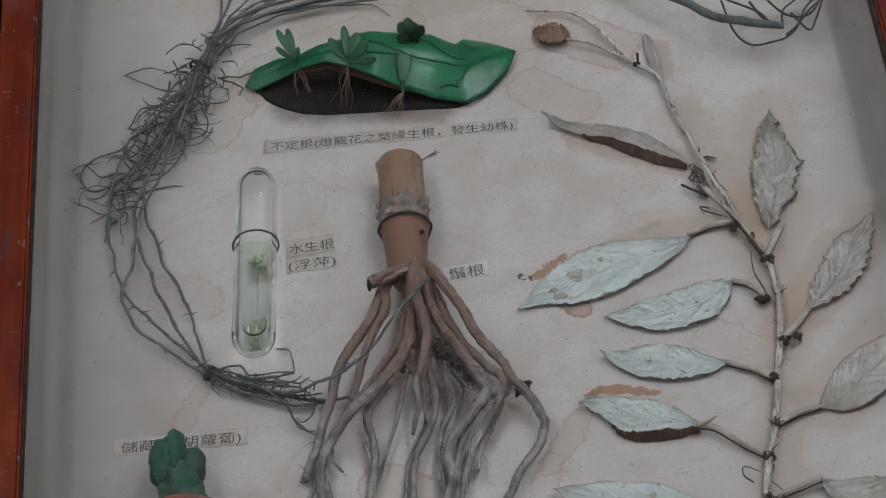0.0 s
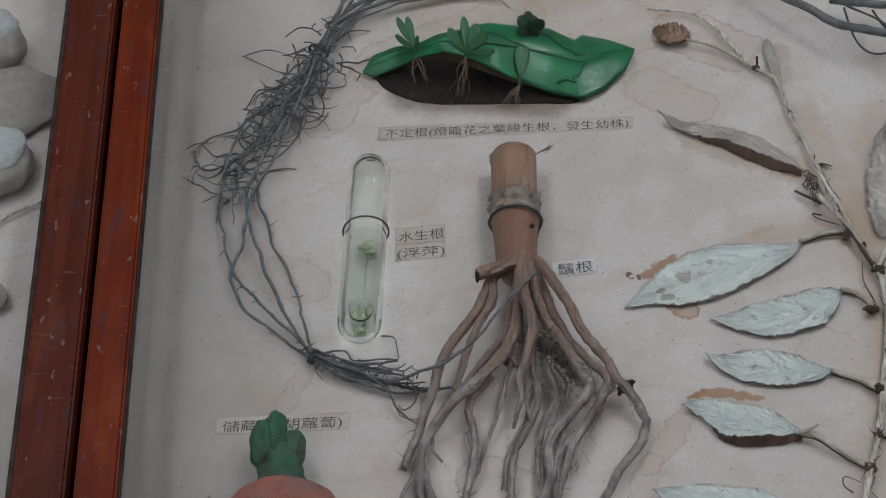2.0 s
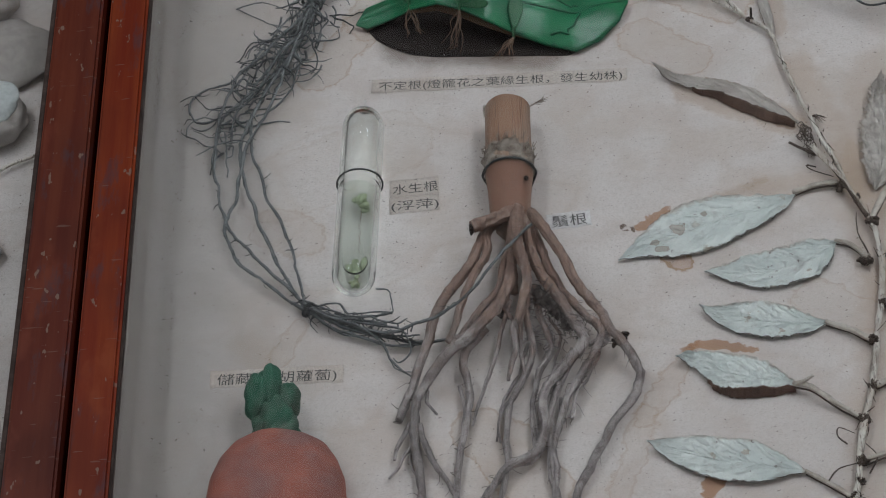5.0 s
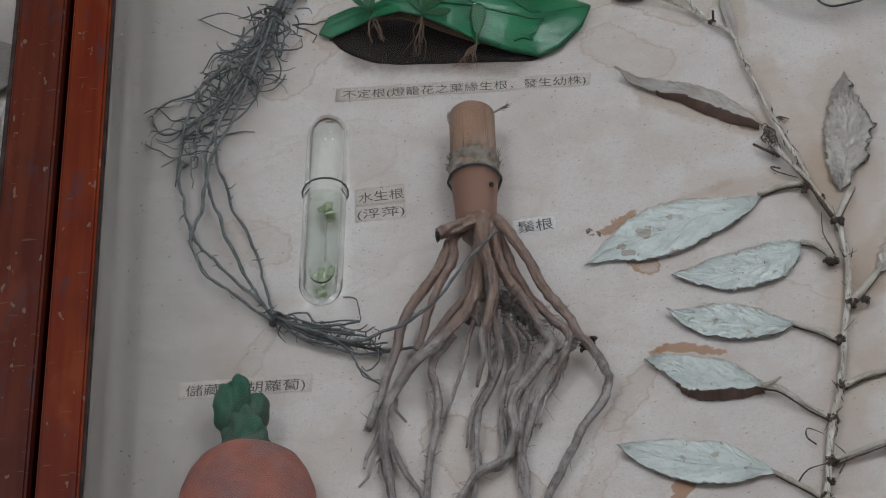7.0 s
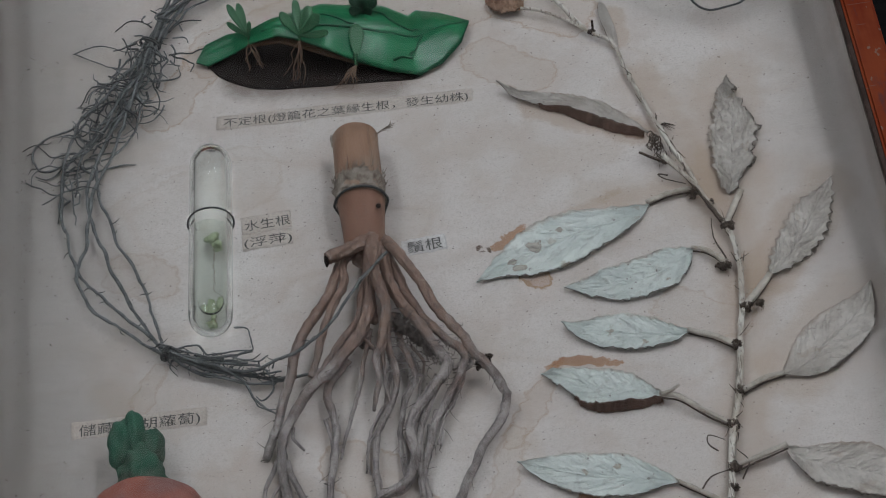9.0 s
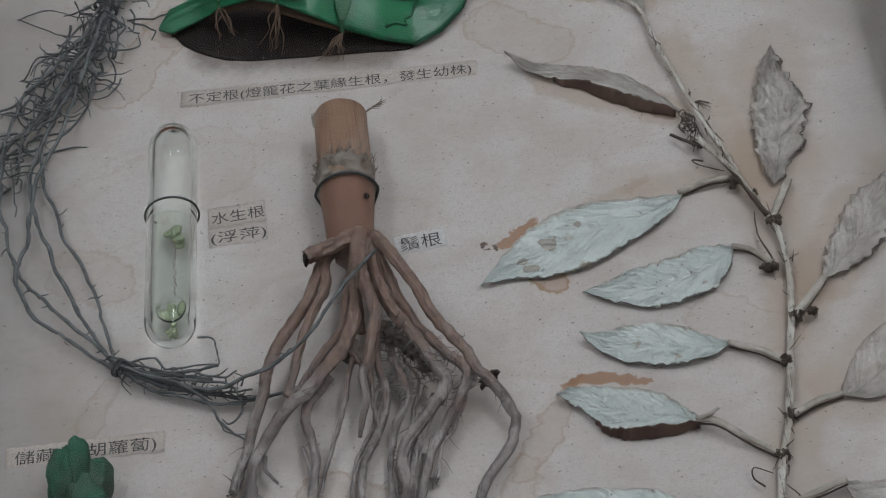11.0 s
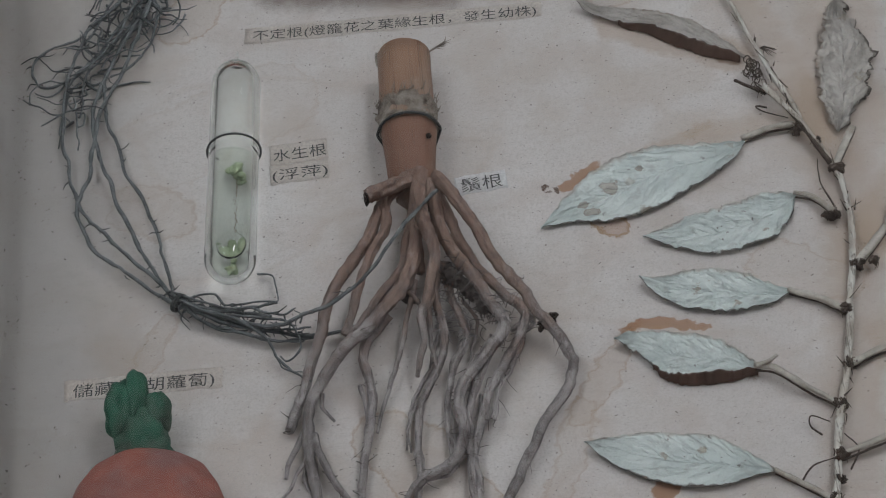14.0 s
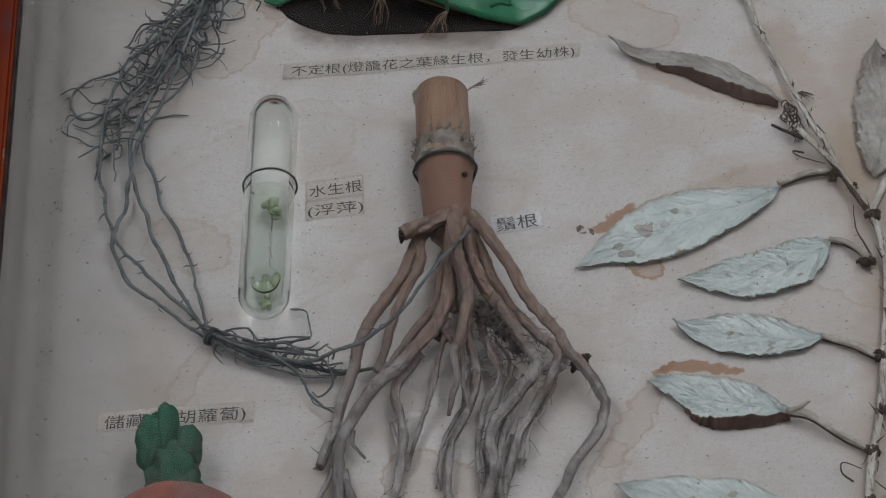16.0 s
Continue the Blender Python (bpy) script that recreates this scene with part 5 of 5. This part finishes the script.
# ---- grey root with thin loops at the far side ----
arch = thing("grey_root", 160, 160, "thick grey root with thin wiry loops raised above the paper", "root specimen")
part("main_root", tube(((105, 205, 14), (131, 178, 20), (149, 158, 22), (158, 153, 22), (172, 148, 22), (189, 145, 20)), 2.6, 2.4, rough=0.12, wiggle=1, seed=2), VINE_MAT, arch)
part("main_root", tube(((150, 186, 14), (168, 176, 18), (190, 172, 18), (214, 176, 10)), 2.6, 2.0, rough=0.12, wiggle=1, seed=6), VINE_MAT, arch)
for k, pts in enumerate((
    ((156, 172, 20), (160, 150, 16), (167, 140, 14), (178, 138, 14), (192, 142, 14), (203, 156, 17), (215, 166, 18)),
    ((172, 168, 20), (178, 152, 20), (186, 147, 18)), ((180, 178, 16), (192, 160, 14), (206, 158, 14), (216, 172, 16)),
    ((190, 145, 12), (198, 150, 14), (204, 162, 16), (214, 170, 18)), ((188, 146, 20), (190, 160, 18), (200, 172, 14)),
    ((158, 176, 18), (176, 158, 20), (183, 146, 20)),
    ((196, 165, 10), (204, 150, 9), (210, 160, 9), (216, 174, 10)),
)):
    part("loop", tube(pts, 0.75, 0.55, sides=6, wiggle=0.8, seed=90 + k), VINE_DARK, arch)

# ---- carrot model ----
carrot = thing("carrot_model", -165, -170, "matt painted orange carrot model with a green crown", "vegetable model")
bm = lathe(bmesh.new(), -168, -257, -164, -144.5, 12, [(0, 3), (8, 11), (20, 20), (36, 29), (54, 34.5), (70, 36.3), (84, 35.2), (95, 31.5), (104, 26), (109.5, 18.5), (112, 12), (113, 3)], 48)
for v in bm.verts:
    q = v.co - at(-168, 0, 12)
    v.co.z = max(PAPER + 0.0006, PAPER + 0.012 + q.z * 0.70)
    v.co += 0.0011 * Vector(noise.noise_vector(v.co * 38))
    v.co.z = max(PAPER + 0.0006, v.co.z)
part("body", bm, CARROT_MAT, carrot)
bm = bmesh.new()
for x, y, h, rx, ry, rh, sd in ((-165.5, -148, 14, 16, 15, 12, 1), (-166.5, -137, 15, 13.5, 16, 12, 2), (-175, -121, 17, 10, 15, 11, 3), (-168.5, -117, 19, 6.5, 15, 10, 5), (-159.5, -123, 16, 8, 10, 9, 4)):
    blob(bm, -167 + (x + 167) * 0.9, y, h, rx * 0.86, ry, rh, 0.2, 0.02, sd, 4)
part("crown", bm, CROWN_MAT, carrot, "dull green painted leaf crown")

# ---- contents of the neighbouring case ----
def plaster_form(x, y, rx, ry, rh, label, top, seed):
    ob = thing("plaster_model", x, y, label, "plant model", "pale models in the neighbouring case")
    bm = bmesh.new()
    blob(bm, x, y, rh * 0.45, rx, ry, rh * 0.6, 0.12, 0.01, seed, 4)
    part("body", bm, SHELL_MAT, ob)
    if top:
        bm = bmesh.new()
        blob(bm, x - 3, y + 5, rh * 0.9, rx * 0.98, ry * 0.85, rh * 0.35, 0.10, 0.01, seed + 1, 4)
        part("cap", bm, PLASTER_MAT, ob, "pale mint rounded top")
    return ob


plaster_form(-345, 105, 26, 24, 20, "rounded beige plaster model with a pale mint top", True, 1)
plaster_form(-345, 162, 37, 32, 10, "broad low beige plaster model", False, 5)
plaster_form(-352, 205, 20, 18, 24, "small rounded plaster model with a pale top", True, 8)
solid("pale_stem", tube(((-372, 10, 3), (-350, 50, 3), (-330, 71, 3), (-316, 78, 3), (-306, 86, 2)), 1.2, 0.8, wiggle=1), STEM_MAT, "thin pale curved stem on the paper", "plant specimen")
plaster_form(-352, 5, 26, 18, 12, "low rounded beige plaster model", False, 12)

# ---- mould specks along the turned-up paper ----
rng = random.Random(77)
bm = bmesh.new()


def speck(x, y, h, r, across=False):
    a = rng.uniform(0, 6.28)
    n = rng.choice((3, 4, 5, 6))
    l = r * rng.choice((1, 1, 1.6, 2.6))
    vs = []
    for q in range(n):
        u, v = l * math.cos(6.283 * q / n), r * math.sin(6.283 * q / n)
        u, v = u * math.cos(a) - v * math.sin(a), u * math.sin(a) + v * math.cos(a)
        vs.append(bm.verts.new(at(x, y + u, h + v) if across else at(x + u, y + v, h)))
    tip = bm.verts.new(at(x + (0.25 if across else 0), y, h + (0 if across else 0.25)))
    for q in range(n):
        bm.faces.new((vs[q], vs[(q + 1) % n], tip))


for k in range(760):
    y = rng.uniform(-190, 260)
    band = rng.random()
    x = -231 + rng.gauss(0, 3.0) if band < 0.6 else -225 + abs(rng.gauss(0, 14))
    if noise.noise(Vector((0, y * 0.03, 5))) + rng.random() * 0.7 > 0.2:
        speck(x, y, 0.35, rng.choice((0.14, 0.18, 0.24, 0.36)))
for k in range(240):
    speck(-242.2, 70 + rng.gauss(60, 70), 8 + abs(rng.gauss(9, 5)), rng.choice((0.16, 0.24, 0.36)), True)
for k in range(620):
    speck(rng.uniform(-225, 225), rng.uniform(-200, 260), 0.35, rng.choice((0.12, 0.15, 0.2, 0.3)))
tagged(solid("mould_speck", bm, SPECK_MAT, "tiny dark mould specks scattered over the backing paper", "specks", smooth=False), kind="stuff")
bm = bmesh.new()
for k in range(70):
    speck(rng.uniform(-235, 230), rng.uniform(-200, 250), 44.15, rng.choice((0.12, 0.16, 0.22)))
for k in range(45):
    speck(rng.uniform(-112, -2), rng.uniform(134, 152), 1.6, rng.choice((0.16, 0.2, 0.26)))
speck(-250 + 12.5, 172 - 33, 44.15, 0.8)
tagged(solid("dust_speck", bm, STRIP_PALE, "pale dust specks on the glass and the ground patch", "dust", smooth=False), kind="stuff")
